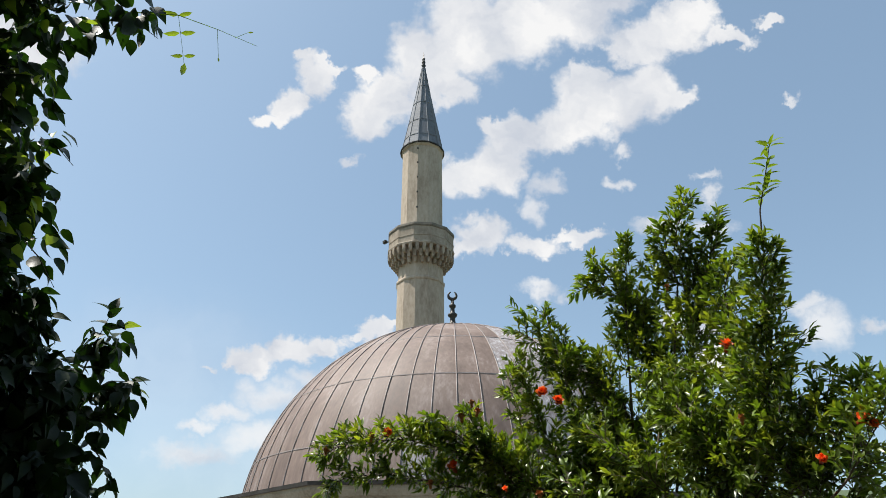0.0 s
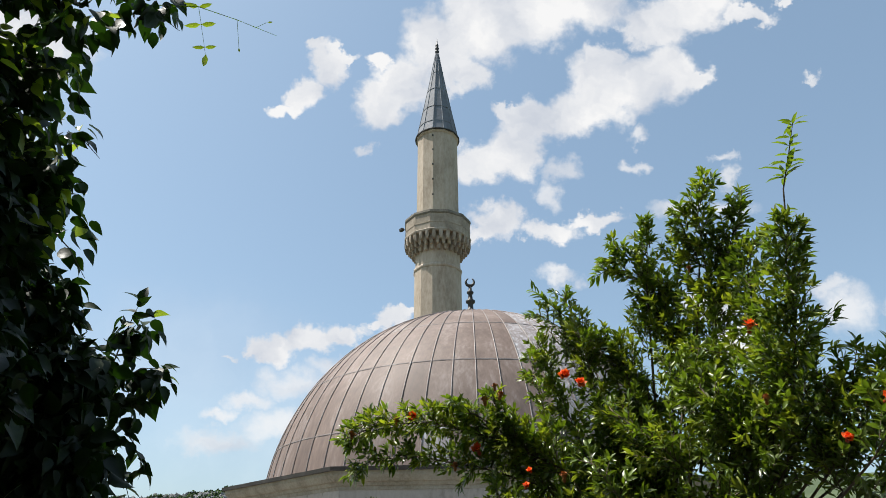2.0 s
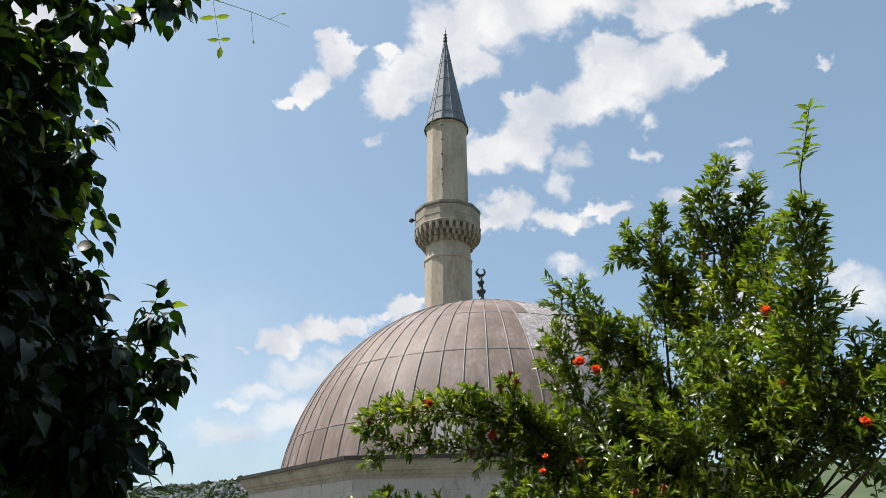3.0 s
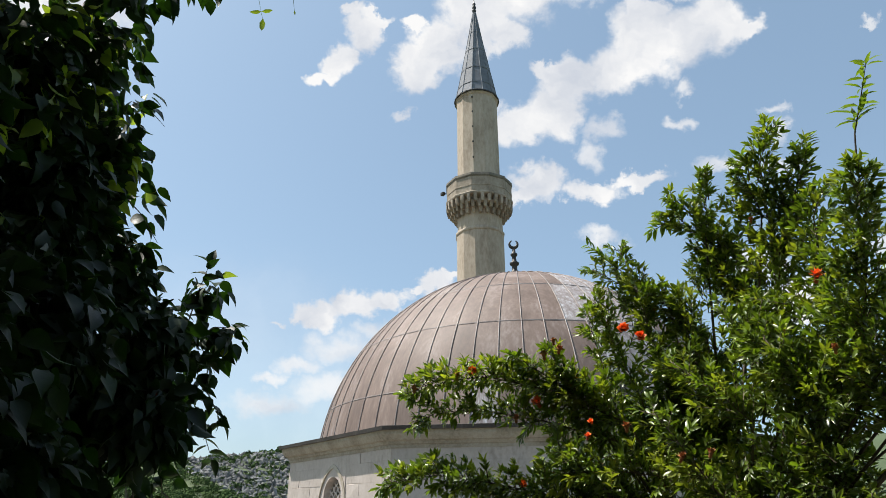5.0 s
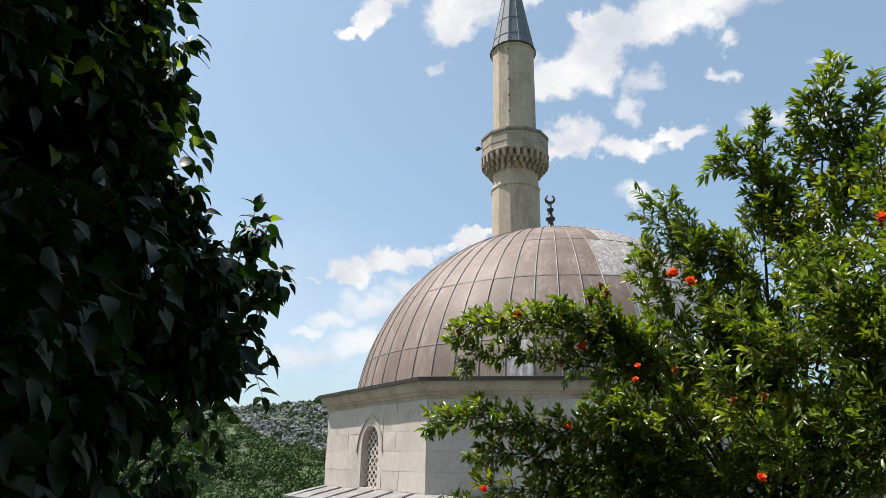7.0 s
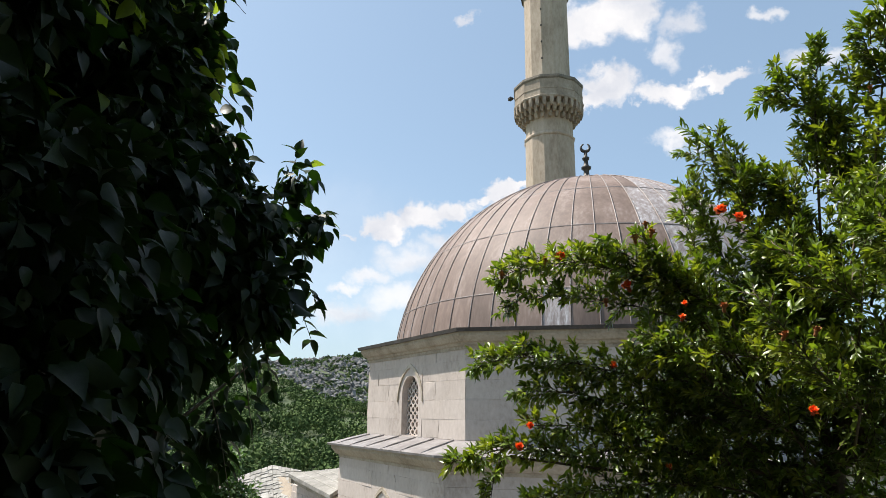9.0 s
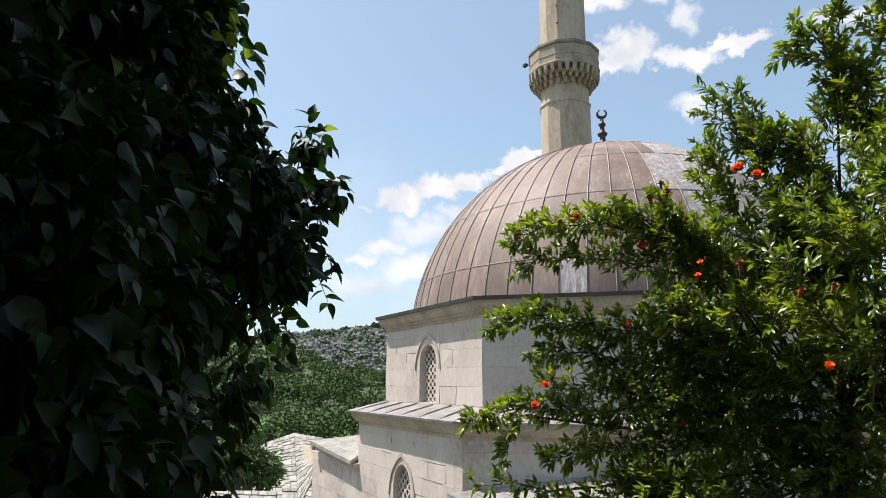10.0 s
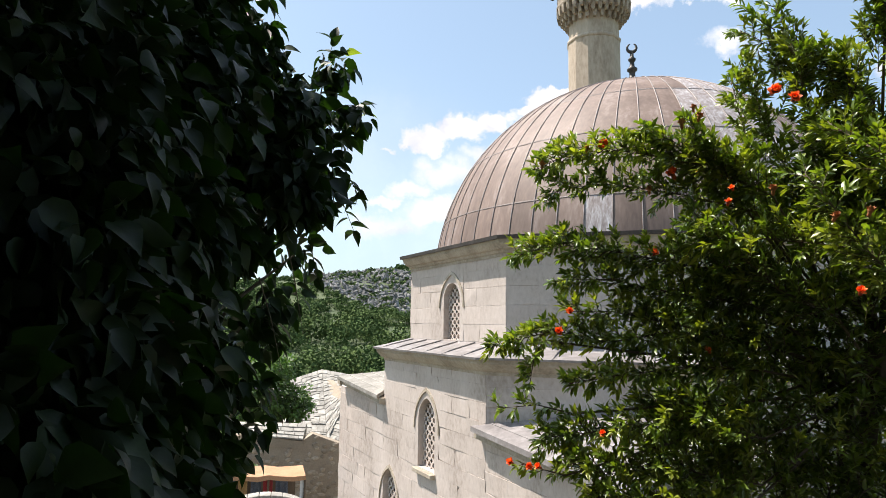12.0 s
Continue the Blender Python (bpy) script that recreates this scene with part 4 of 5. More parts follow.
for (p, zp), (q, zq) in zip(ridge_pts, ridge_pts[1:]):
    L = math.dist(p, q)
    for row in range(22):
        x = rnd.uniform(0, 0.2)
        while x < L:
            k = x / L
            z = zp + (zq - zp) * k - 0.12 - row * 0.16 + rnd.uniform(-0.03, 0.03)
            pos = Vector((p[0] + (q[0] - p[0]) * k, p[1] + (q[1] - p[1]) * k - 0.005, z))
            m = Matrix.Translation(pos) @ Matrix.Rotation(math.atan2(q[1] - p[1], q[0] - p[0]), 4, "Z") @ Matrix.Rotation(rnd.uniform(-0.3, 0.3), 4, "Y") @ Matrix.Diagonal((rnd.uniform(0.7, 1.25), 1, rnd.uniform(0.8, 1.15), 1))
            if rnd.random() < 0.55 and z > 1.3 and placed < 290:
                shared(protos[rnd.randrange(5)], m, core)
                placed += 1
            x += rnd.uniform(0.2, 0.34)
for o in protos:
    o.matrix_local = Matrix.Translation((-5.0 + rnd.uniform(0, 1), 9.9, rnd.uniform(1.2, 2.5)))
world_child(core, shed)

# market stall with an orange awning
stall = tagged(empty("market_stall", (-8.2, 6.4, 1.1)), "market stall with an orange canvas awning and hung cloths", "stall")
bm = bmesh.new()
GX, GY = 9, 4
c00, c10, c11, c01 = Vector((-9.73, 6.75, 3.93)), Vector((-6.72, 6.2, 3.8)), Vector((-6.86, 5.3, 3.72)), Vector((-9.65, 5.85, 3.86))
grid = []
for j in range(GY + 1):
    row = []
    for i in range(GX + 1):
        p = c00.lerp(c10, i / GX).lerp(c01.lerp(c11, i / GX), j / GY)
        p.z += -0.035 * math.sin(math.pi * ((i * 3 / GX) % 1)) + rnd.uniform(-0.01, 0.01)
        row.append(bm.verts.new(p))
    grid.append(row)
for j in range(GY):
    for i in range(GX):
        bm.faces.new((grid[j][i], grid[j + 1][i], grid[j + 1][i + 1], grid[j][i + 1]))
low = [bm.verts.new(v.co + Vector((0.01, -0.01, -0.12 + rnd.uniform(-0.015, 0.015)))) for v in grid[-1]]
for i in range(GX):
    bm.faces.new((grid[-1][i], low[i], low[i + 1], grid[-1][i + 1]))
aw = part("awning", bm, CANVAS, None)
bmesh_mod = aw.modifiers.new("thick", "SOLIDIFY")
bmesh_mod.thickness = 0.012
world_child(aw, stall)
for i in range(4):
    p = c01.lerp(c11, i / 3)
    bm = bmesh.new()
    tube(bm, [(p.x, p.y + 0.06, 1.0), (p.x, p.y + 0.06, p.z - 0.02)], [0.035, 0.03], 6)
    world_child(part("post", bm, WOOD, None), stall)
    q = c00.lerp(c10, i / 3)
    bm = bmesh.new()
    tube(bm, [(q.x, q.y - 0.05, 1.0), (q.x, q.y - 0.05, q.z - 0.02)], [0.035, 0.03], 6)
    world_child(part("post", bm, WOOD, None), stall)
for i, (mat_c, k0, k1) in enumerate(((CLOTH_OCHRE, 0.02, 0.12), (CLOTH_RED, 0.13, 0.27), (CLOTH_BLUE, 0.30, 0.40), (CLOTH_OCHRE, 0.42, 0.50), (CLOTH_BLUE, 0.53, 0.62), (CLOTH_RED, 0.64, 0.72), (CLOTH_BLUE, 0.75, 0.86), (CLOTH_WHITE, 0.955, 1.0))):
    bm = bmesh.new()
    rowt, rowb = [], []
    for j in range(7):
        k = k0 + (k1 - k0) * j / 6
        p = c00.lerp(c10, k).lerp(c01.lerp(c11, k), 0.45 if i < 7 else 0.9)
        wav = 0.035 * math.sin(j * 2.1 + i)
        rowt.append(bm.verts.new(p + Vector((0, wav * 0.4, -0.1))))
        rowb.append(bm.verts.new(p + Vector((0.0, wav, -1.35 - 0.1 * (i % 3)))))
    for j in range(6):
        bm.faces.new((rowb[j], rowb[j + 1], rowt[j + 1], rowt[j]))
    o = part("hung_cloth", bm, mat_c, None)
    o.modifiers.new("thick", "SOLIDIFY").thickness = 0.01
    world_child(o, stall)
bm = bmesh.new()
box(bm, (-9.6, 7.0, 0.9), (-6.7, 7.15, 3.45), bevel=0.01)
world_child(part("back_board", bm, WOOD, None), stall)

# arched stone gateway top in front of it
gate = tagged(empty("stone_archway", (-8.2, 4.0, 1.0)), "low pale stone archway in front of the stall", "archway")
along = Vector((1.77, -0.39, 0)).normalized()
mid = Vector((-8.18, 4.03, 0))
N_V = 13
for i in range(N_V):
    a0, a1 = math.pi * i / N_V, math.pi * (i + 1) / N_V - 0.012
    bm = bmesh.new()
    vs = []
    for depth in (-0.18, 0.18):
        for r, a in ((1.18, a0), (1.18, a1), (0.93, a1), (0.93, a0)):
            p = mid + along * (r * math.cos(a)) + Vector((0, 0, 3.1 + 0.5 * r * math.sin(a))) + Vector((0.21, 0.98, 0)) * depth
            vs.append(bm.verts.new(p))
    for f in ((0, 1, 2, 3), (7, 6, 5, 4), (0, 4, 5, 1), (1, 5, 6, 2), (2, 6, 7, 3), (3, 7, 4, 0)):
        bm.faces.new([vs[k] for k in f])
    bmesh.ops.recalc_face_normals(bm, faces=bm.faces)
    bmesh.ops.bevel(bm, geom=bm.edges[:], offset=0.012, segments=1, affect="EDGES")
    world_child(part("arch_stone", bm, SLATE, None), gate)
for s in (-1, 1):
    bm = bmesh.new()
    p = mid + along * (s * 1.06)
    box(bm, (p.x - 0.16, p.y - 0.18, 0.6), (p.x + 0.16, p.y + 0.18, 3.09), bevel=0.02)
    world_child(part("pier", bm, SLATE, None), gate)


# ---- leaves ----
def leaf_arrays(base, axis, side, length, width, fold=0.25, droop=0.18, broad=0.36):
    """Blades with a folded midrib and a bent tip: eight corners, six faces each. All arguments are arrays."""
    n = np.cross(axis, side)
    out = []
    L, W = length[:, None], width[:, None]
    for k, wk, bend in ((0.0, 0.0, 0.0), (broad * 0.75, 0.86, 0.0), (0.7, 0.7, 0.45), (1.0, 0.0, 1.0)):
        c = base + axis * L * k - n * L * droop * bend * k
        if wk == 0.0:
            out.append(c)
        else:
            out += [c - side * W * wk * 0.5 + n * W * fold * wk, c, c + side * W * wk * 0.5 + n * W * fold * wk]
    v = np.stack(out, axis=1)
    return v




def leaf_object(name, v, mat, parent=None, label=""):
    k = len(v)
    faces_l = []
    for i in range(k):
        o = i * 8
        faces_l += [(o, o + 2, o + 1), (o, o + 3, o + 2), (o + 1, o + 2, o + 5, o + 4), (o + 2, o + 3, o + 6, o + 5), (o + 4, o + 5, o + 7), (o + 5, o + 6, o + 7)]
    return from_data(name, v.reshape(-1, 3).tolist(), faces_l, mat, parent, label, smooth=True)


VINE_ROWS = ((0.10, 0.55, 0.0), (0.27, 0.96, 0.0), (0.5, 0.86, 0.2), (0.74, 0.46, 0.55), (0.9, 0.16, 0.8))


def vine_blades(base, axis, side, length, width, fold=0.16, droop=0.22):
    """Pointed heart-shaped blades with a folded midrib, five rows of three corners between foot and tip."""
    n = np.cross(axis, side)
    L, W = length[:, None], width[:, None]
    out = [base]
    for k, wk, bend in VINE_ROWS:
        c = base + axis * L * k - n * L * droop * bend * k
        out += [c - side * W * wk * 0.5 + n * W * fold * wk - axis * L * (0.06 if k < 0.2 else 0.0), c, c + side * W * wk * 0.5 + n * W * fold * wk - axis * L * (0.06 if k < 0.2 else 0.0)]
    out.append(base + axis * L - n * L * droop)
    return np.stack(out, axis=1)


def vine_object(name, v, mat, parent=None, label=""):
    faces_l = []
    for i in range(len(v)):
        o = i * 17
        faces_l += [(o, o + 2, o + 1), (o, o + 3, o + 2)]
        for r in range(4):
            q = o + 1 + 3 * r
            faces_l += [(q, q + 1, q + 4, q + 3), (q + 1, q + 2, q + 5, q + 4)]
        faces_l += [(o + 13, o + 14, o + 16), (o + 14, o + 15, o + 16)]
    return from_data(name, v.reshape(-1, 3).tolist(), faces_l, mat, parent, label, smooth=True)


def unit(a):
    return a / np.maximum(1e-9, np.linalg.norm(a, axis=-1, keepdims=True))


# ---- the pomegranate ----
CROWN = [(-9.11, -10.29, 7.85, 0.3), (-9.05, -10.55, 7.85, 0.31), (-8.96, -10.69, 7.72, 0.33), (-9.21, -10.27, 7.47, 0.26), (-9.11, -10.49, 7.45, 0.34), (-8.92, -10.63, 7.33, 0.32), (-9.29, -10.15, 7.84, 0.17), (-9.41, -10.23, 7.29, 0.2),
         (-9.23, -10.4, 7.16, 0.3), (-9.14, -10.56, 7.07, 0.33), (-8.93, -10.42, 8.29, 0.22), (-8.89, -10.62, 8.38, 0.22), (-8.91, -10.6, 8.64, 0.15), (-8.83, -10.85, 7.98, 0.34), (-8.82, -10.82, 7.35, 0.36), (-9.17, -10.24, 8.12, 0.18),
         (-9.53, -10.2, 7.52, 0.12), (-8.79, -10.92, 8.72, 0.15), (-8.87, -10.73, 8.64, 0.13), (-8.85, -11.16, 8.53, 0.17), (-8.91, -11.37, 8.41, 0.15), (-9.0, -11.53, 8.29, 0.14)]
ROOT = np.array([-8.75, -10.35, 5.9])
tree = tagged(empty("pomegranate_tree", ROOT), "leafy pomegranate tree with orange-red flowers in sunlight", "tree")


def tree_child(o):
    o.parent = tree
    o.matrix_parent_inverse = Matrix.Translation(-Vector(ROOT))
    return o


FORK = np.array([-8.92, -10.7, 7.7])
bm = bmesh.new()
tube(bm, [ROOT, (-8.8, -10.45, 6.5), (-8.9, -10.55, 7.1), FORK, (-8.9, -10.85, 8.2)], [0.06, 0.05, 0.042, 0.032, 0.015], 8)
tree_child(part("trunk", bm, BARK, None, smooth=True))
tw_v, tw_f = [], []
lv, ly = [], []


def twig(a, b, young):
    """A thin twig with leaves in opposite pairs and a small rosette at its end."""
    ax = b - a
    L = np.linalg.norm(ax)
    ax = ax / L
    s1 = unit(np.cross(ax, gen.normal(size=3)))
    s2 = np.cross(ax, s1)
    o = len(tw_v)
    for k, rr in ((0, 0.0024), (1, 0.001)):
        p = a + (b - a) * k
        for t in range(3):
            tw_v.append((p + rr * (s1 * math.cos(2.094 * t) + s2 * math.sin(2.094 * t))).tolist())
    tw_f.extend([(o, o + 1, o + 4, o + 3), (o + 1, o + 2, o + 5, o + 4), (o + 2, o, o + 3, o + 5)])
    fresh = gen.random() < young
    pairs = max(3, int(L / 0.0165))
    for j in range(pairs):
        k = (j + 0.7) / pairs
        p = a + (b - a) * k
        ang = j * 1.57 + gen.uniform(-0.4, 0.4)
        for sgn in (1, -1):
            out = sgn * (s1 * math.cos(ang) + s2 * math.sin(ang))
            lean = unit(ax * gen.uniform(0.5, 1.1) + out * gen.uniform(0.6, 1.0) + np.array([0, 0, gen.uniform(-0.3, 0.25)]))
            (ly if fresh and k > 0.4 else lv).append((p, lean, gen.uniform(0.026, 0.049)))
    for j in range(4):
        out = s1 * math.cos(j * 1.57 + 0.5) + s2 * math.sin(j * 1.57 + 0.5)
        (ly if fresh else lv).append((b, unit(ax * gen.uniform(0.7, 1.3) + out * gen.uniform(0.3, 0.8)), gen.uniform(0.028, 0.054)))


def bough(points, reach, reach_end, density, young=0.36):
    """A leafy branch along its points; the side twigs shorten from reach to reach_end."""
    pts = [np.array(p) for p in points]
    pts = [pts[0] * 0.55 + FORK * 0.45 + np.array([0, 0, -0.05])] + [p + gen.normal(size=3) * 0.012 for p in pts]
    bm = bmesh.new()
    n = len(pts)
    tube(bm, pts, [0.0065 + (0.0012 - 0.0065) * (i / (n - 1)) ** 0.5 for i in range(n)], 6)
    tree_child(part("limb", bm, BARK, None, smooth=True))
    seg = [float(np.linalg.norm(q - p)) for p, q in zip(pts[1:], pts[2:])]
    total = sum(seg)
    count = int(total / 0.0075 * density * (0.6 + 4 * reach))
    for i in range(count):
        s = ((i + gen.random()) / count) ** 1.15
        run, k = s * total, 0
        while k < len(seg) - 1 and run > seg[k]:
            run -= seg[k]
            k += 1
        p, q = pts[1 + k], pts[2 + k]
        at = p + (q - p) * min(1.0, run / seg[k])
        ax = unit(q - p)
        d = gen.normal(size=3)
        d = unit(d - ax * (d @ ax))
        r = (reach + (reach_end - reach) * s) * gen.uniform(0.45, 1.1)
        lean = unit(ax * gen.uniform(0.35, 1.1) + d + np.array([0, 0, 0.28]))
        foot = at + lean * max(0.0, r - 0.13)
        twig(foot, at + lean * max(r, 0.03), young)


# sprays reaching out towards the mosque
bough(((-9.26, -10.51, 8.33), (-9.5, -10.33, 8.46), (-9.75, -10.18, 8.53), (-9.9, -10.04, 8.5), (-9.99, -9.96, 8.46)), 0.16, 0.05, 1.1)
bough(((-9.29, -10.45, 8.25), (-9.51, -10.28, 8.33), (-9.7, -10.16, 8.37), (-9.88, -10.04, 8.38), (-9.98, -9.97, 8.33)), 0.12, 0.05, 0.8)
bough(((-9.4, -10.36, 8.44), (-9.56, -10.3, 8.55), (-9.68, -10.28, 8.61)), 0.1, 0.05, 0.8)
bough(((-9.25, -10.53, 8.02), (-9.5, -10.35, 8.05), (-9.75, -10.17, 8.11), (-9.92, -10.06, 8.11), (-10.09, -9.95, 8.07)), 0.17, 0.05, 1.1)
bough(((-9.31, -10.44, 7.89), (-9.57, -10.29, 7.93), (-9.77, -10.16, 7.98), (-9.95, -10.04, 7.97)), 0.14, 0.06, 1.0)
bough(((-9.31, -10.51, 7.74), (-9.59, -10.33, 7.78), (-9.81, -10.2, 7.75), (-9.99, -10.1, 7.77), (-10.17, -10.03, 7.74), (-10.24, -10.01, 7.71)), 0.15, 0.035, 0.95)
bough(((-9.58, -10.33, 7.82), (-9.79, -10.21, 7.86), (-9.97, -10.12, 7.87)), 0.1, 0.05, 0.8)
bough(((-10.05, -10.08, 7.74), (-10.09, -10.08, 7.66), (-10.11, -10.1, 7.57)), 0.05, 0.035, 0.6)
bough(((-9.34, -10.48, 7.61), (-9.56, -10.36, 7.64), (-9.77, -10.24, 7.6), (-9.96, -10.14, 7.57)), 0.13, 0.04, 1.0)
bough(((-9.39, -10.55, 7.39), (-9.64, -10.39, 7.43), (-9.85, -10.27, 7.4), (-10.09, -10.14, 7.38)), 0.16, 0.06, 1.2)
bough(((-9.42, -10.55, 7.23), (-9.69, -10.38, 7.27), (-9.92, -10.28, 7.27), (-10.07, -10.2, 7.3)), 0.16, 0.07, 1.2)
bough(((-9.55, -10.52, 7.11), (-9.8, -10.38, 7.18), (-9.99, -10.27, 7.19)), 0.15, 0.08, 1.0)
bough(((-10.05, -10.22, 7.28), (-10.16, -10.16, 7.29), (-10.22, -10.13, 7.31)), 0.03, 0.02, 0.4)
bough(((-9.96, -10.2, 7.46), (-10.08, -10.13, 7.5), (-10.25, -10.07, 7.49)), 0.035, 0.03, 0.4)
bough(((-9.52, -10.37, 7.49), (-9.65, -10.29, 7.53), (-9.76, -10.26, 7.49)), 0.1, 0.06, 0.8)
# the shoulder of the crown
bough(((-9.02, -10.52, 8.03), (-9.09, -10.48, 8.33), (-9.2, -10.45, 8.65), (-9.31, -10.44, 8.89)), 0.17, 0.05, 0.75)
bough(((-9.0, -10.64, 8.07), (-9.06, -10.64, 8.4), (-9.14, -10.61, 8.7), (-9.21, -10.6, 8.92)), 0.17, 0.06, 0.75)
bough(((-8.99, -10.77, 8.12), (-9.04, -10.77, 8.4), (-9.07, -10.74, 8.64), (-9.09, -10.73, 8.82)), 0.17, 0.06, 0.7)
bough(((-9.14, -10.46, 8.17), (-9.21, -10.42, 8.38), (-9.28, -10.41, 8.59), (-9.33, -10.4, 8.8)), 0.1, 0.05, 0.6)
bough(((-9.23, -10.73, 7.84), (-9.37, -10.61, 7.96), (-9.52, -10.5, 8.14), (-9.61, -10.45, 8.24)), 0.16, 0.08, 0.6)
bough(((-9.21, -10.98, 7.92), (-9.31, -10.91, 8.06), (-9.44, -10.85, 8.25), (-9.49, -10.81, 8.35)), 0.15, 0.08, 0.55)
# a thick layer that shades the heart
bough(((-9.06, -10.95, 8.02), (-9.24, -10.75, 8.09), (-9.4, -10.58, 8.11), (-9.58, -10.42, 8.13)), 0.15, 0.09, 0.56, 0.4)
bough(((-8.84, -10.84, 8.12), (-9.03, -10.62, 8.18), (-9.24, -10.41, 8.19), (-9.46, -10.22, 8.15)), 0.16, 0.09, 0.62, 0.4)
bough(((-8.81, -10.65, 7.85), (-9.02, -10.41, 7.94), (-9.25, -10.2, 7.94)), 0.16, 0.1, 0.56, 0.4)
bough(((-9.38, -10.44, 8.36), (-9.51, -10.4, 8.51), (-9.6, -10.41, 8.6)), 0.1, 0.05, 0.8)
# upright boughs of the top and the flank
bough(((-9.07, -11.37, 8.35), (-9.12, -11.43, 8.57), (-9.17, -11.48, 8.75), (-9.24, -11.54, 8.92), (-9.29, -11.59, 9.05)), 0.21, 0.06, 1.0)
bough(((-8.95, -11.06, 8.49), (-8.91, -11.07, 8.81), (-8.96, -11.11, 9.09), (-9.03, -11.17, 9.32), (-9.09, -11.24, 9.46)), 0.2, 0.05, 0.65)
bough(((-8.93, -11.09, 8.9), (-8.96, -11.21, 9.11), (-8.98, -11.29, 9.23), (-9.01, -11.34, 9.32)), 0.14, 0.05, 0.7)
bough(((-8.98, -11.11, 9.14), (-9.04, -11.11, 9.26), (-9.08, -11.12, 9.34)), 0.09, 0.04, 0.7)
bough(((-8.89, -10.94, 8.7), (-8.94, -10.88, 8.95), (-9.0, -10.87, 9.16), (-9.04, -10.93, 9.35)), 0.16, 0.05, 0.7)
bough(((-8.93, -10.9, 8.95), (-9.0, -10.83, 9.11), (-9.08, -10.77, 9.26), (-9.11, -10.68, 9.21)), 0.13, 0.04, 0.7)
bough(((-9.02, -10.84, 9.16), (-9.08, -10.8, 9.29), (-9.11, -10.78, 9.33)), 0.06, 0.03, 0.65)
bough(((-8.97, -11.3, 8.57), (-9.01, -11.31, 8.8), (-9.04, -11.35, 8.99), (-9.06, -11.39, 9.12)), 0.14, 0.05, 0.7)
bough(((-8.98, -10.77, 8.66), (-9.07, -10.63, 8.88), (-9.18, -10.51, 8.98), (-9.25, -10.41, 9.02)), 0.14, 0.05, 0.65)
bough(((-9.05, -10.65, 8.85), (-9.14, -10.58, 9.01), (-9.21, -10.52, 9.08)), 0.1, 0.05, 0.7)
bough(((-9.07, -11.46, 8.27), (-9.1, -11.59, 8.41), (-9.13, -11.68, 8.51), (-9.15, -11.73, 8.57)), 0.18, 0.05, 0.65)
bough(((-9.13, -11.6, 8.26), (-9.17, -11.71, 8.39), (-9.2, -11.79, 8.48)), 0.18, 0.06, 0.65)
bough(((-9.08, -11.5, 8.41), (-9.1, -11.58, 8.52), (-9.11, -11.62, 8.6)), 0.1, 0.04, 0.4)
bough(((-9.05, -11.27, 8.29), (-9.12, -11.17, 8.45), (-9.15, -11.1, 8.56)), 0.18, 0.09, 0.6)
bough(((-9.17, -11.01, 8.27), (-9.22, -10.92, 8.39), (-9.3, -10.78, 8.5)), 0.18, 0.09, 0.6)
bough(((-9.06, -11.47, 8.2), (-9.09, -11.43, 8.34), (-9.14, -11.34, 8.41)), 0.18, 0.09, 0.6)
FLANK = [(-9.05, -11.13, 8.52, 0.2), (-9.03, -11.22, 8.32, 0.22), (-9.02, -11.05, 8.12, 0.26), (-9.02, -11.17, 8.04, 0.22), (-9.04, -10.99, 8.68, 0.15), (-8.95, -10.83, 8.45, 0.17), (-9.06, -10.65, 8.41, 0.14), (-8.93, -11.06, 8.38, 0.18), (-8.9, -10.9, 8.85, 0.11)]
# the dense heart of the crown
for x, y, z, r in CROWN + FLANK:
    c = np.array([x, y, z])
    bm = bmesh.new()
    k1 = FORK * 0.5 + c * 0.5 + gen.normal(size=3) * 0.04
    tube(bm, [FORK, FORK * 0.75 + c * 0.25 + gen.normal(size=3) * 0.03, k1, c], [0.012, 0.009, 0.006, 0.003], 6)
    tree_child(part("limb", bm, BARK, None, smooth=True))
    for i in range(int(10 + (1250 if z < 7.9 else 1250) * r * r)):
        d = unit(gen.normal(size=3))
        tip = c + d * r * gen.uniform(0.15, 1.0) ** 0.5
        lean = unit(d * 0.6 + np.array([0, 0, 0.4]) + gen.normal(size=3) * 0.4)
        twig(tip - lean * gen.uniform(0.08, 0.15), tip, 0.12)
LOOSE = [(-8.95, -10.93, 9.04, 0.12), (-8.92, -11.17, 8.98, 0.15), (-8.97, -11.27, 8.75, 0.15), (-8.99, -11.02, 9.22, 0.08), (-8.98, -11.22, 9.16, 0.1), (-9.11, -11.49, 8.54, 0.12), (-9.02, -10.68, 8.83, 0.12), (-9.11, -10.56, 8.84, 0.1), (-8.98, -10.82, 8.96, 0.1), (-8.96, -10.93, 9.12, 0.08), (-9.18, -10.5, 8.89, 0.07)]
for x, y, z, r in LOOSE:
    for i in range(int(1100 * r * r) + 5):
        d = unit(gen.normal(size=3))
        tip = np.array([x, y, z]) + d * r * gen.uniform(0.2, 1.0) ** 0.5
        twig(tip - unit(d * 0.5 + np.array([0, 0, 0.6]) + gen.normal(size=3) * 0.3) * 0.11, tip, 0.35)
from_twigs = from_data("twig_tangle", tw_v, tw_f, BARK)
from_twigs["kind"] = "stuff"
tree_child(from_twigs)


def blades(rows, ratio, upness):
    base_p = np.array([r[0] for r in rows])
    axis = np.array([r[1] for r in rows])
    size = np.array([r[2] for r in rows])
    up = np.array([0, 0, 1.0]) * upness + gen.normal(size=axis.shape) * 0.6
    side = unit(np.cross(up, axis))
    return base_p, axis, side, size, size * ratio * gen.uniform(0.85, 1.2, len(size))


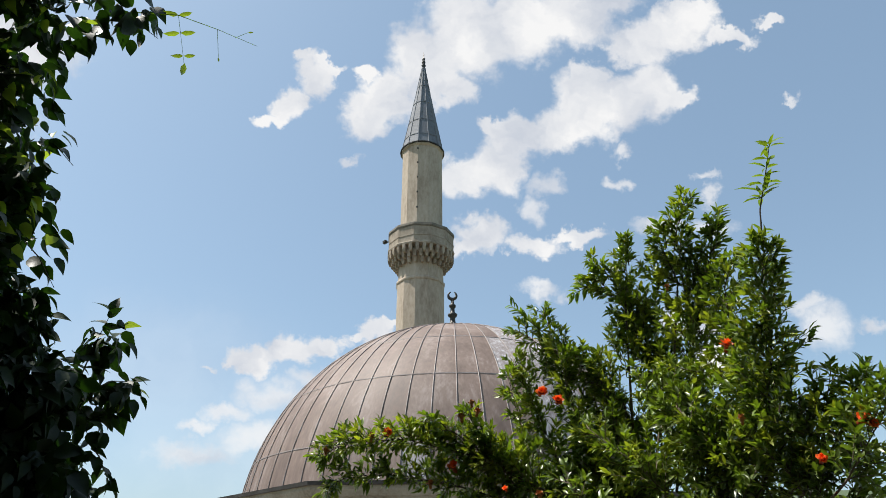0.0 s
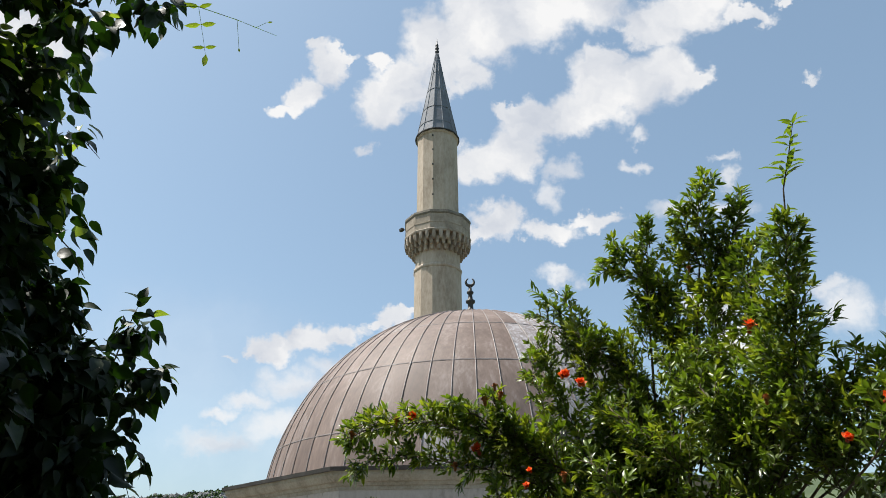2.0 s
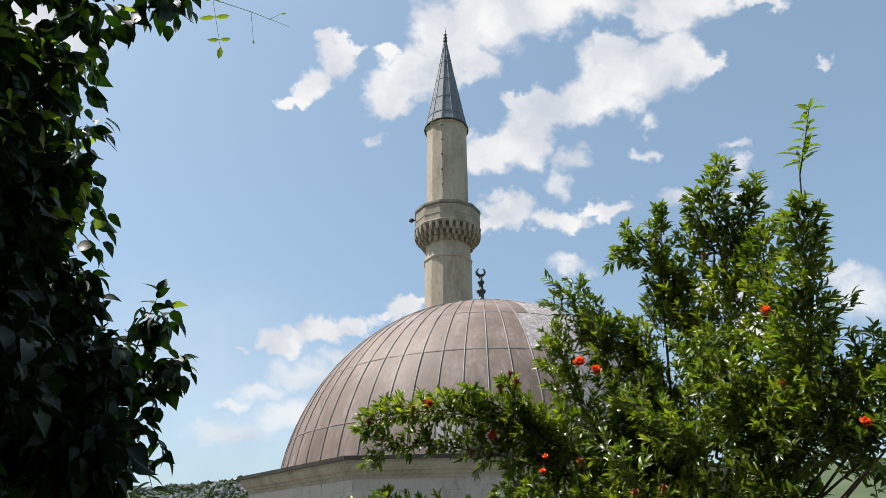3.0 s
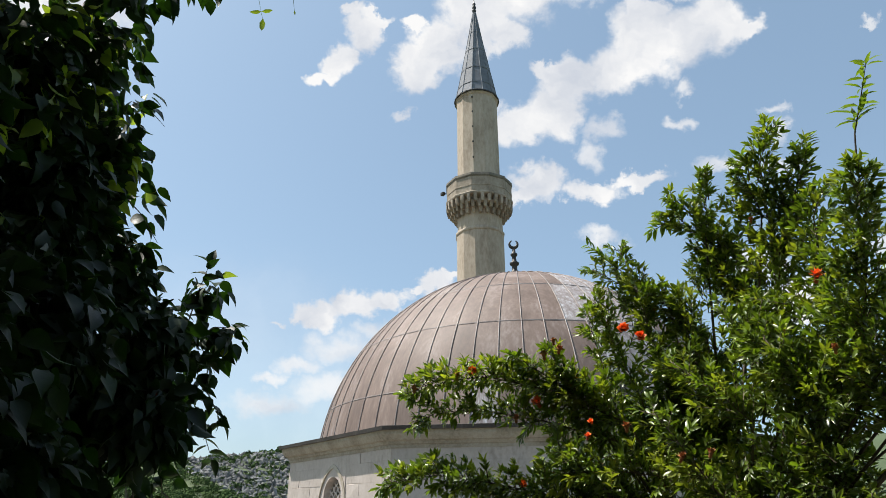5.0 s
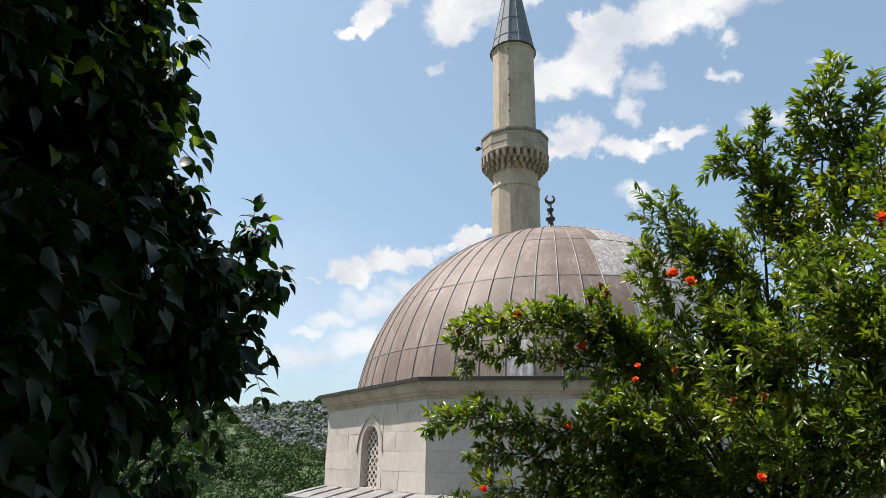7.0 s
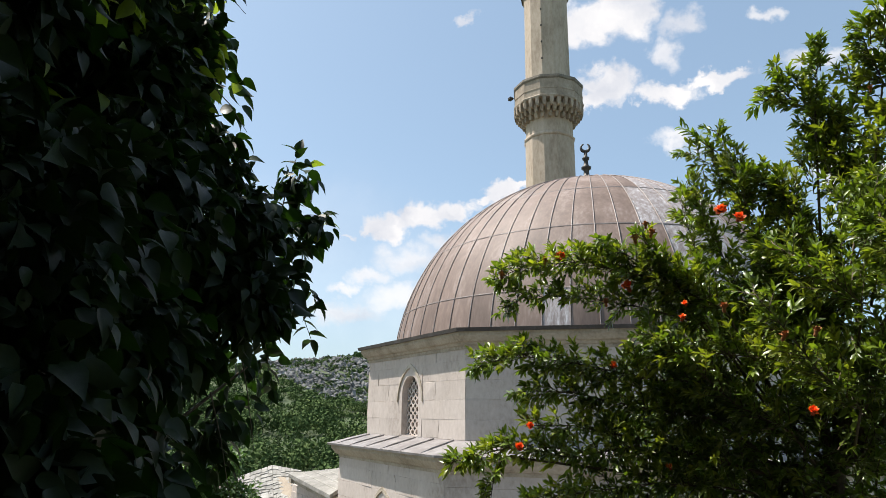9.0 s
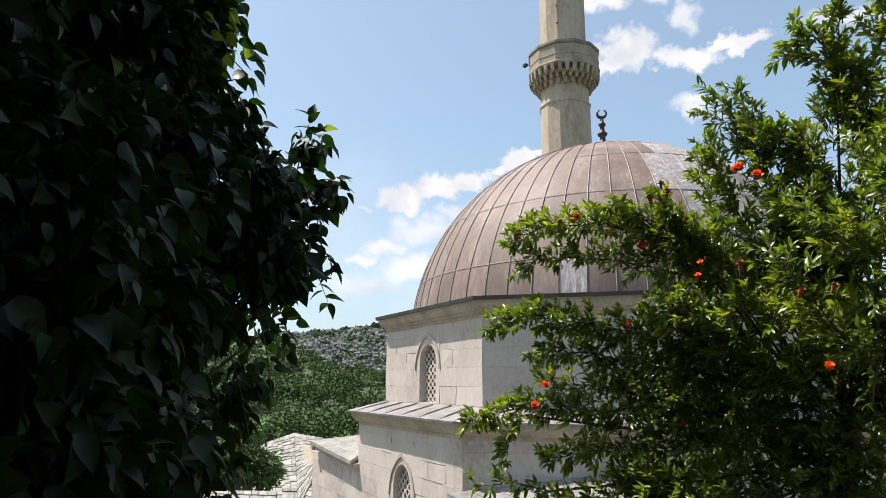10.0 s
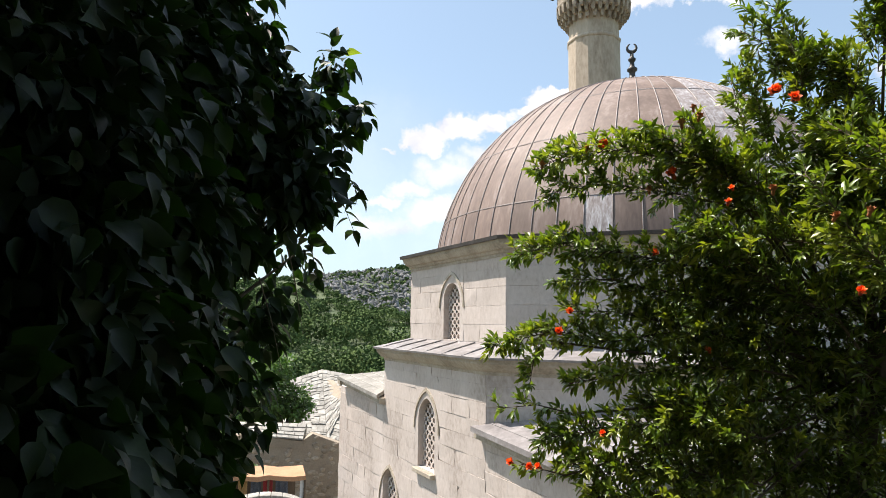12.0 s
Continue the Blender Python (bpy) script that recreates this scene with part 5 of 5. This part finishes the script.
crown = leaf_object("leaves", leaf_arrays(*blades(lv, 0.36, 1.0), 0.2, 0.2, 0.45), LEAF)
crown["kind"] = "stuff"
tree_child(crown)
young = leaf_object("young_leaves", leaf_arrays(*blades(ly, 0.34, 1.0), 0.2, 0.2, 0.45), LEAF_YOUNG)
young["kind"] = "stuff"
tree_child(young)


def single_leaves(rows, count, mat, ratio, thing_child, fold, droop, broad, heart=False):
    """Leaves that can be picked apart: objects of their own on one blade mesh."""
    one = leaf_arrays(np.zeros((1, 3)), np.array([[1.0, 0, 0]]), np.array([[0, 1.0, 0]]), np.array([1.0]), np.array([ratio]), fold, droop, broad)
    proto = leaf_object("leaf", one, mat) if not heart else vine_object("leaf", vine_blades(np.zeros((1, 3)), np.array([[1.0, 0, 0]]), np.array([[0, 1.0, 0]]), np.array([1.0]), np.array([ratio]), fold, droop), mat)
    thing_child(proto)
    for i in range(count):
        p, a, s = rows[i]
        a = Vector(a)
        sd = Vector((0, 0, 1)).cross(a) + Vector(gen.normal(size=3) * 0.35)
        sd = (sd - a * sd.dot(a)).normalized()
        nn = a.cross(sd)
        m = Matrix.Translation(Vector(p)) @ Matrix((a, sd, nn)).transposed().to_4x4() @ Matrix.Diagonal((s, s, s, 1))
        if i == 0:
            proto.matrix_basis = m
        else:
            o = bpy.data.objects.new("leaf", proto.data)
            scene.collection.objects.link(o)
            thing_child(o)
            o.matrix_basis = m


picked = []
across = unit(np.array([0.74, -0.67, 0.0]))
# the tall shoot: a bare stem with whorls of leaves
TALL = ((-9.28, -11.58, 9.02), (-9.33, -11.62, 9.14), (-9.37, -11.68, 9.24), (-9.41, -11.73, 9.32))
bm = bmesh.new()
tube(bm, TALL, [0.0032, 0.0026, 0.002, 0.001], 5)
tree_child(part("shoot", bm, BARK, None))
for z, count, size in ((0.10, 3, 0.05), (0.16, 2, 0.045), (0.44, 5, 0.075), (0.50, 5, 0.085), (0.57, 4, 0.075), (0.65, 2, 0.05), (0.74, 4, 0.055), (0.84, 3, 0.05), (0.97, 4, 0.05), (1.0, 2, 0.05)):
    k = min(2, int(z * 3))
    p = np.array(TALL[k]) + (np.array(TALL[k + 1]) - np.array(TALL[k])) * (z * 3 - k)
    for j in range(count):
        turn = 2 * math.pi * (j + gen.uniform(-0.2, 0.2)) / count
        d = across * math.cos(turn) + np.array([-0.67, -0.74, 0]) * math.sin(turn)
        picked.append((p, unit(d + np.array([0, 0, gen.uniform(0.0, 0.9)])), size * gen.uniform(0.75, 1.1)))
SHOOTS = [((-9.02, -11.14, 9.28), (-9.1, -11.25, 9.49)), ((-8.98, -11.28, 9.21), (-9.03, -11.37, 9.37)), ((-9.02, -10.91, 9.28), (-9.06, -10.94, 9.4)), ((-9.07, -10.78, 9.24), (-9.12, -10.65, 9.19)), ((-9.19, -10.52, 9.02), (-9.3, -10.43, 9.15)), ((-9.13, -11.68, 8.52), (-9.15, -11.75, 8.6)), ((-9.18, -11.73, 8.43), (-9.21, -11.81, 8.53)), ((-9.05, -11.12, 9.28), (-9.1, -11.13, 9.38))]
for a, b in SHOOTS:
    a, b = np.array(a), np.array(b)
    bm = bmesh.new()
    tube(bm, [a, (a + b) / 2 + gen.normal(size=3) * 0.006, b], [0.0028, 0.002, 0.001], 5)
    tree_child(part("shoot", bm, BARK, None))
    ax = unit(b - a)
    for j in range(10):
        k = 0.1 + 0.9 * j / 9
        for q in range(3):
            d = unit(gen.normal(size=3))
            d = unit(d - ax * (d @ ax))
            picked.append((a + (b - a) * k, unit(ax * gen.uniform(0.5, 1.2) + d * 0.9), gen.uniform(0.042, 0.07) * (0.75 if k > 0.9 else 1.0)))
single_leaves(picked, min(298, len(picked)), LEAF, 0.30, tree_child, 0.25, 0.18, 0.42)


def flower(at, facing_d, size, withered=False):
    f = Vector(facing_d).normalized()
    rot = f.to_track_quat("Z", "Y").to_matrix().to_4x4()
    v = []
    for ring in range(3):
        for k in range(6):
            a = 2 * math.pi * (k + 0.37 * ring + gen.uniform(-0.2, 0.2)) / 6
            d = Vector((math.cos(a), math.sin(a), 0.25 + 0.55 * ring + gen.uniform(-0.35, 0.35))).normalized()
            sd = Vector((-math.sin(a), math.cos(a), gen.uniform(-0.5, 0.5))).normalized()
            v.append((Vector((0, 0, 0.25)) * size, d, sd, size * gen.uniform(0.75, 1.05)))
    arr = leaf_arrays(np.array([x[0][:] for x in v]), np.array([x[1][:] for x in v]), np.array([x[2][:] for x in v]), np.array([x[3] for x in v]), np.array([x[3] * 0.85 for x in v]), 0.2, -0.25, 0.5)
    petals = leaf_object("flower", arr, DRY_PETAL if withered else PETAL, None, "withered brown flower" if withered else "crumpled orange-red flower")
    tree_child(petals)
    petals.matrix_basis = Matrix.Translation(at) @ rot
    bm = bmesh.new()
    lathe(bm, [(0.10 * size, -0.75 * size), (0.3 * size, -0.5 * size), (0.27 * size, -0.1 * size), (0.36 * size, 0.2 * size), (0.5 * size, 0.5 * size)], 6)
    cal = part("calyx", bm, CALYX if not withered else DRY_PETAL, None, smooth=True)
    cal.parent = petals


FLOWERS = [((-9.39, -10.64, 8.68), 0.026), ((-9.36, -10.7, 8.64), 0.024), ((-9.59, -10.33, 8.4), 0.027), ((-9.8, -10.15, 8.54), 0.022), ((-9.68, -10.31, 8.08), 0.02), ((-10.02, -10.15, 7.77), 0.022), ((-9.99, -10.18, 7.85), 0.02), ((-9.56, -10.45, 7.71), 0.018), ((-9.49, -10.97, 7.91), 0.021), ((-10.23, -10.14, 7.3), 0.02), ((-10.18, -10.18, 7.29), 0.02), ((-10.15, -10.2, 7.29), 0.018), ((-9.95, -10.31, 7.41), 0.018), ((-9.61, -10.6, 8.24), 0.018), ((-9.11, -11.31, 8.77), 0.027), ((-9.23, -11.71, 8.42), 0.025), ((-9.22, -11.73, 8.41), 0.02), ((-9.25, -11.58, 8.32), 0.021), ((-9.83, -10.2, 8.53), 0.02), ((-9.56, -10.58, 8.3), 0.016)]
WITHERED = [((-9.62, -10.41, 8.58), 0.024), ((-9.58, -10.46, 8.6), 0.022), ((-9.99, -10.0, 8.46), 0.02), ((-9.69, -10.3, 8.33), 0.02), ((-9.87, -10.14, 8.51), 0.022), ((-9.57, -10.75, 8.26), 0.022), ((-9.5, -10.91, 8.15), 0.022), ((-9.45, -10.99, 8.16), 0.02), ((-9.25, -11.37, 8.47), 0.02), ((-9.07, -11.1, 9.09), 0.016), ((-9.61, -10.46, 8.63), 0.018)]
for p, s in FLOWERS:
    flower(p, (-0.6 + gen.uniform(-0.4, 0.4), -0.5 + gen.uniform(-0.4, 0.4), 0.3 + gen.uniform(-0.3, 0.5)), s * (1.15 if s > 0.021 else 1.0))
for p, s in WITHERED:
    flower(p, (gen.uniform(-0.6, 0.2), gen.uniform(-0.6, 0.2), 0.8), s, True)

# ---- the climbing vine ----
VINE = [
    (-10.85, -9.73, 8.63, 0.11), (-10.89, -9.64, 8.34, 0.14), (-10.93, -9.64, 8.06, 0.13), (-11.07, -9.69, 7.81, 0.11), (-11.19, -9.68, 8.84, 0.19),
    (-11.14, -9.76, 8.40, 0.24), (-11.27, -9.98, 8.10, 0.17), (-11.45, -10.27, 8.45, 0.30), (-11.50, -10.37, 8.03, 0.29), (-11.69, -10.72, 8.20, 0.33),
    (-11.42, -10.66, 7.80, 0.09), (-11.57, -10.96, 7.72, 0.18), (-11.68, -10.87, 7.90, 0.23), (-11.50, -10.96, 7.63, 0.12), (-11.38, -10.57, 7.62, 0.11),
    (-11.13, -9.90, 7.57, 0.07), (-11.62, -11.13, 7.60, 0.17), (-11.44, -10.18, 9.69, 0.14), (-11.31, -10.23, 9.76, 0.14), (-11.16, -10.32, 9.84, 0.11),
    (-11.30, -9.88, 9.43, 0.14), (-11.21, -9.73, 9.12, 0.15), (-11.36, -10.04, 9.68, 0.10)]
VINE_MORE = [
    (-10.85, -9.83, 8.79, 0.08), (-10.74, -9.81, 8.62, 0.06), (-10.89, -9.79, 8.69, 0.11), (-10.80, -9.77, 8.52, 0.09), (-10.90, -9.74, 8.47, 0.14), (-11.06, -9.88, 8.54, 0.18),
    (-11.12, -9.74, 8.83, 0.14), (-11.25, -9.81, 9.29, 0.15), (-11.31, -9.96, 9.55, 0.11), (-10.82, -9.80, 8.78, 0.06), (-10.74, -9.75, 8.59, 0.06), (-11.33, -10.05, 9.32, 0.14),
    (-11.04, -9.94, 8.28, 0.19), (-11.42, -10.15, 9.49, 0.14), (-11.84, -10.12, 8.58, 0.33), (-11.53, -9.95, 8.75, 0.32), (-11.58, -10.01, 8.28, 0.29), (-11.69, -10.16, 7.89, 0.27),
    (-11.34, -9.61, 8.30, 0.28), (-11.32, -9.77, 7.65, 0.15), (-11.37, -10.20, 9.72, 0.12), (-11.13, -10.40, 9.78, 0.07),
    (-11.22, -9.88, 7.73, 0.11), (-11.19, -9.89, 7.58, 0.09), (-11.23, -9.90, 7.44, 0.10), (-11.29, -9.97, 7.33, 0.13), (-11.38, -9.96, 7.65, 0.21), (-11.37, -9.99, 7.40, 0.21)]
VINE_FRINGE = [(-10.97, -9.72, 7.88, 0.07), (-11.08, -9.74, 7.85, 0.1), (-11.14, -9.78, 7.73, 0.11), (-11.15, -9.84, 7.58, 0.1), (-11.13, -9.91, 7.46, 0.07), (-11.19, -9.91, 7.39, 0.1), (-11.27, -9.92, 7.31, 0.1), (-11.04, -9.8, 7.73, 0.05), (-11.22, -9.78, 7.65, 0.13)]
VINE_BACK = [(-11.72, -10.04, 8.96, 0.32), (-11.45, -9.92, 8.97, 0.27), (-11.34, -9.93, 9.18, 0.16), (-11.73, -10.00, 8.61, 0.31), (-11.59, -10.19, 9.20, 0.21), (-11.49, -10.11, 9.45, 0.16), (-11.52, -10.14, 8.89, 0.22), (-11.77, -10.30, 8.51, 0.27), (-11.75, -10.25, 9.2, 0.35), (-11.6, -9.9, 9.3, 0.26), (-11.55, -9.75, 8.75, 0.35), (-11.9, -10.7, 8.8, 0.35), (-11.95, -10.9, 8.3, 0.32), (-11.9, -10.6, 7.6, 0.4), (-11.6, -10.2, 7.5, 0.3), (-11.85, -11.2, 7.3, 0.25), (-11.45, -10.6, 7.3, 0.25), (-11.6, -10.35, 9.8, 0.25), (-11.9, -10.9, 9.5, 0.35)]
vine = tagged(empty("climbing_vine", (-11.7, -10.4, 6.3)), "dense dark climbing vine hanging over a wall in shade", "vine")


def vine_child(o):
    o.parent = vine
    o.matrix_parent_inverse = vine.matrix_basis.inverted()
    return o


rows_d, rows_y = [], []

for x, y, z, r in VINE + VINE_MORE + VINE_FRINGE + VINE_BACK:
    c = np.array([x, y, z])
    cnt = int(50 + (9000 if y > -10.5 else 13000) * r * r) if r > 0.155 else int(5 + 1500 * r * r)
    d = unit(gen.normal(size=(cnt, 3)))
    rad = r * gen.uniform(0.05, 1.0, cnt) ** 0.42
    lump = 0.86 + 0.2 * np.sin(d[:, 0] * 6 + x * 9) * np.sin(d[:, 2] * 6 + z * 7)
    p = c + d * (rad * lump)[:, None]
    axis = unit(d * 0.55 + np.array([0.1, -0.1, -0.75]) + gen.normal(size=(cnt, 3)) * 0.38)
    size = gen.uniform(0.05, 0.095, cnt) if y > -10.5 else gen.uniform(0.045, 0.085, cnt)
    for i in range(cnt):
        # some high outer leaves take the bright colour, as though sunlit
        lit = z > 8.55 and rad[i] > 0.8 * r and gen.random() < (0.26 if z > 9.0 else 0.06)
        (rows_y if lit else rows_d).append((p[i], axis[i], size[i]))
o = vine_object("leaves", vine_blades(*blades(rows_d, 0.62, 0.6)), VINE_LEAF_SHADED)
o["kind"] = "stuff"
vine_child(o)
# young leaves together with those coloured as sunlit
o = vine_object("young_leaves", vine_blades(*blades(rows_y, 0.55, 0.6)), VINE_YOUNG_LIT)
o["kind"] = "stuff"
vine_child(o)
for i, (x, y, z, r) in enumerate(VINE[:17]):
    bm = bmesh.new()
    q = Vector((x, y, z))
    s = Vector((-11.9 + 0.02 * i, -10.5 + 0.03 * i, 6.6))
    tube(bm, [s, s.lerp(q, 0.4) + Vector((-0.1, 0.05, 0.15)), s.lerp(q, 0.8) + Vector((-0.05, 0.03, 0.1)), q, q + Vector((0.4 * r, -0.1 * r, -0.6 * r))], [0.014, 0.01, 0.007, 0.005, 0.002], 5)
    vine_child(part("stem", bm, BARK, None, smooth=True))
# a sprig reaching out into the sky
SPRIG = [(-11.14, -10.36, 9.80), (-11.02, -10.45, 9.80), (-10.90, -10.52, 9.76), (-10.77, -10.58, 9.72)]
bm = bmesh.new()
tube(bm, SPRIG, [0.0022, 0.0016, 0.0011, 0.0007], 5)
vine_child(part("sprig_stem", bm, VINE_YOUNG_LIT, None))
for foot, tip in ((SPRIG[1], (-10.96, -10.44, 9.61)), (SPRIG[2], (-10.87, -10.5, 9.66)), ((-10.84, -10.545, 9.74), (-10.8, -10.55, 9.79))):
    bm = bmesh.new()
    tube(bm, [foot, Vector(foot).lerp(Vector(tip), 0.5), tip], [0.0011, 0.0009, 0.0007], 4)
    vine_child(part("tendril", bm, VINE_YOUNG_LIT, None))
sp = []
across = unit(np.array([0.74, -0.67, 0.0]))
for at, dr, s in (((-11.02, -10.45, 9.80), -0.9 * across + np.array([0, 0, 0.3]), 0.035), ((-11.02, -10.45, 9.80), 0.9 * across + np.array([0, 0, 0.2]), 0.03),
                  ((-11.0, -10.447, 9.73), -across + np.array([0, 0, -0.1]), 0.034), ((-11.0, -10.447, 9.73), across + np.array([0, 0, 0.0]), 0.034),
                  ((-10.97, -10.442, 9.645), -across, 0.026), ((-10.97, -10.442, 9.645), across, 0.026), ((-10.96, -10.44, 9.62), np.array([0, 0, -1.0]), 0.036),
                  ((-10.87, -10.5, 9.66), np.array([0.2, 0, -1.0]), 0.012), ((-10.8, -10.55, 9.79), across, 0.012)):
    sp.append((np.array(at), unit(dr), s))
ax_s = np.array([q[1] for q in sp])
ln_s = np.array([q[2] for q in sp]) * 1.7
arr = leaf_arrays(np.array([q[0] for q in sp]), ax_s, unit(np.cross(np.array([0.3, 0.85, 0.4]), ax_s)), ln_s, ln_s * 0.38, 0.15, 0.1, 0.42)
vine_child(leaf_object("sprig_leaves", arr, VINE_YOUNG_LIT))
hang = []
for x, y, z, r in VINE[:4] + VINE_MORE[:2] + VINE[17:] + VINE_FRINGE[:6]:
    for i in range(10):
        d = unit(gen.normal(size=3))
        hang.append((np.array([x, y, z]) + d * r * 0.98, unit(d * 0.6 + np.array([0.15, -0.1, -0.7])), gen.uniform(0.05, 0.078)))
# free shoots at the edge, leaf after leaf on either side
VINE_SHOOTS = [((-10.9, -9.8, 8.62), (-10.85, -9.81, 8.90)), ((-10.86, -9.8, 8.6), (-10.72, -9.80, 8.66)), ((-10.82, -9.75, 8.45), (-10.70, -9.74, 8.30)), ((-10.85, -9.7, 8.45), (-10.70, -9.68, 8.17)),
               ((-10.92, -9.7, 8.25), (-10.84, -9.65, 7.98)), ((-11.0, -9.8, 8.1), (-10.93, -9.83, 7.75)), ((-11.1, -9.85, 7.95), (-11.02, -9.92, 7.62)), ((-11.2, -9.8, 9.1), (-11.05, -9.78, 8.95)), ((-11.25, -9.9, 9.45), (-11.12, -9.88, 9.4)), ((-11.2, -10.3, 9.8), (-11.05, -10.38, 9.72))]
for a, b in VINE_SHOOTS:
    a, b = np.array(a), np.array(b)
    bm = bmesh.new()
    tube(bm, [a, (a + b) / 2 + np.array([0, 0, 0.02]), b], [0.003, 0.002, 0.001], 5)
    vine_child(part("stem", bm, BARK, None))
    for j in range(11):
        k = 0.12 + 0.88 * j / 10
        d = unit(across * (1 if j % 2 else -1) * 0.9 + gen.normal(size=3) * 0.35 + np.array([0, 0, -0.35 if b[2] < a[2] + 0.1 else 0.1]))
        hang.append((a + (b - a) * k, d, gen.uniform(0.06, 0.088)))
    hang.append((b, unit(b - a), 0.07))
NEAR = [(-11.62, -10.66, 7.89), (-11.49, -10.7, 7.85), (-11.43, -10.71, 7.76), (-11.55, -10.76, 7.71), (-11.59, -10.87, 7.6), (-11.46, -10.77, 7.58), (-11.36, -10.66, 7.73), (-11.66, -10.81, 7.76)]
for x, y, z in NEAR:
    for j in range(7):
        d = gen.normal(size=3)
        hang.insert(0, (np.array([x, y, z]) + d * 0.07, unit(np.array([0.35, -0.3, -0.75]) + d * 0.4), gen.uniform(0.075, 0.105)))
single_leaves(hang, min(296, len(hang)), VINE_LEAF_SHADED, 0.6, vine_child, 0.16, 0.22, 0.42, True)

# plain unseen walls behind and beside the camera, added to shade the vine
bm = bmesh.new()
box(bm, (-13.6, -14.0, 5.5), (-8.5, -13.6, 10.6), bevel=0.02)
tagged(part("wall_back", bm, OLD_STONE), "plain unseen stone wall added to block light from behind", "wall", kind="structure")
bm = bmesh.new()
box(bm, (-12.65, -13.58, 5.5), (-12.35, -8.8, 11.2), bevel=0.02)
tagged(part("wall_side", bm, OLD_STONE), "plain unseen stone wall added to keep sun off the vine", "wall", kind="structure")
# roof overhead, also out of view, added to cut sky light on the vine
bm = bmesh.new()
box(bm, (-12.34, -13.58, 10.62), (-9.8, -11.3, 10.75), bevel=0.01)
tagged(part("ceiling", bm, WOOD), "unseen dark wooden roof added overhead to shade the vine", "ceiling", kind="structure")


# ---- the broad-leaved tree among the houses ----
grove = tagged(empty("garden_tree", (-6.0, 12.8, 0.8)), "leafy broad tree beside the slab-roofed houses", "tree")
bm = bmesh.new()
tube(bm, [(-6.0, 12.8, 0.5), (-5.95, 12.85, 2.5), (-5.85, 13.0, 4.0), (-5.7, 13.2, 5.2)], [0.16, 0.13, 0.09, 0.04], 8)
world_child(part("trunk", bm, BARK, None, smooth=True), grove)
GROVE_BALLS = [(-6.8, 9.3, 6.3, 0.6), (-7.1, 9.2, 5.6, 0.95), (-6.3, 9.1, 5.25, 0.75), (-7.7, 9.0, 5.9, 0.9), (-7.3, 9.0, 5.2, 0.7), (-8.3, 9.0, 5.2, 0.9), (-7.30, 8.75, 5.05, 0.62), (-6.38, 8.82, 5.0, 0.52)]
GROVE_BALLS = [(-11.52 + 1.2 * (x + 11.52), -12.15 + 1.2 * (y + 12.15), 7.79 + 1.2 * (z - 7.79), 1.2 * r) for x, y, z, r in GROVE_BALLS]
for x, y, z, r in GROVE_BALLS:
    bm = bmesh.new()
    tube(bm, [(-5.95, 12.85, 3.0), ((x - 5.95) / 2, (y + 12.85) / 2, (z + 3.2) / 2), (x, y, z)], [0.06, 0.04, 0.015], 6)
    world_child(part("limb", bm, BARK, None), grove)
rows = []
for x, y, z, r in GROVE_BALLS:
    cnt = int(1300 * r * r)
    d = unit(gen.normal(size=(cnt, 3)))
    rad = r * gen.uniform(0.3, 1.0, cnt) ** 0.5 * (0.8 + 0.25 * np.sin(d[:, 0] * 5 + x) * np.cos(d[:, 2] * 5 + z))
    p = np.array([x, y, z]) + d * rad[:, None]
    axis = unit(d + np.array([0, 0, -0.5]) + gen.normal(size=(cnt, 3)) * 0.5)
    rows += list(zip(p, axis, gen.uniform(0.1, 0.2, cnt)))
o = leaf_object("crown", leaf_arrays(*blades(rows, 0.6, 0.8), 0.15, 0.15, 0.42), GROVE)
world_child(o, grove)
shrub = tagged(empty("shrub", (-7.6, 8.9, 1.0)), "small green shrub against the rubble wall", "shrub")
rows = []
for x, y, z, r in ((-7.55, 9.1, 3.05, 0.3), (-7.75, 9.0, 2.5, 0.4), (-7.7, 9.0, 1.8, 0.5)):
    cnt = 220
    d = unit(gen.normal(size=(cnt, 3)))
    p = np.array([x, y, z]) + d * (r * gen.uniform(0.3, 1.0, cnt) ** 0.5)[:, None]
    rows += list(zip(p, unit(d + gen.normal(size=(cnt, 3)) * 0.5), gen.uniform(0.06, 0.13, cnt)))
world_child(leaf_object("foliage", leaf_arrays(*blades(rows, 0.5, 0.8)), GROVE), shrub)
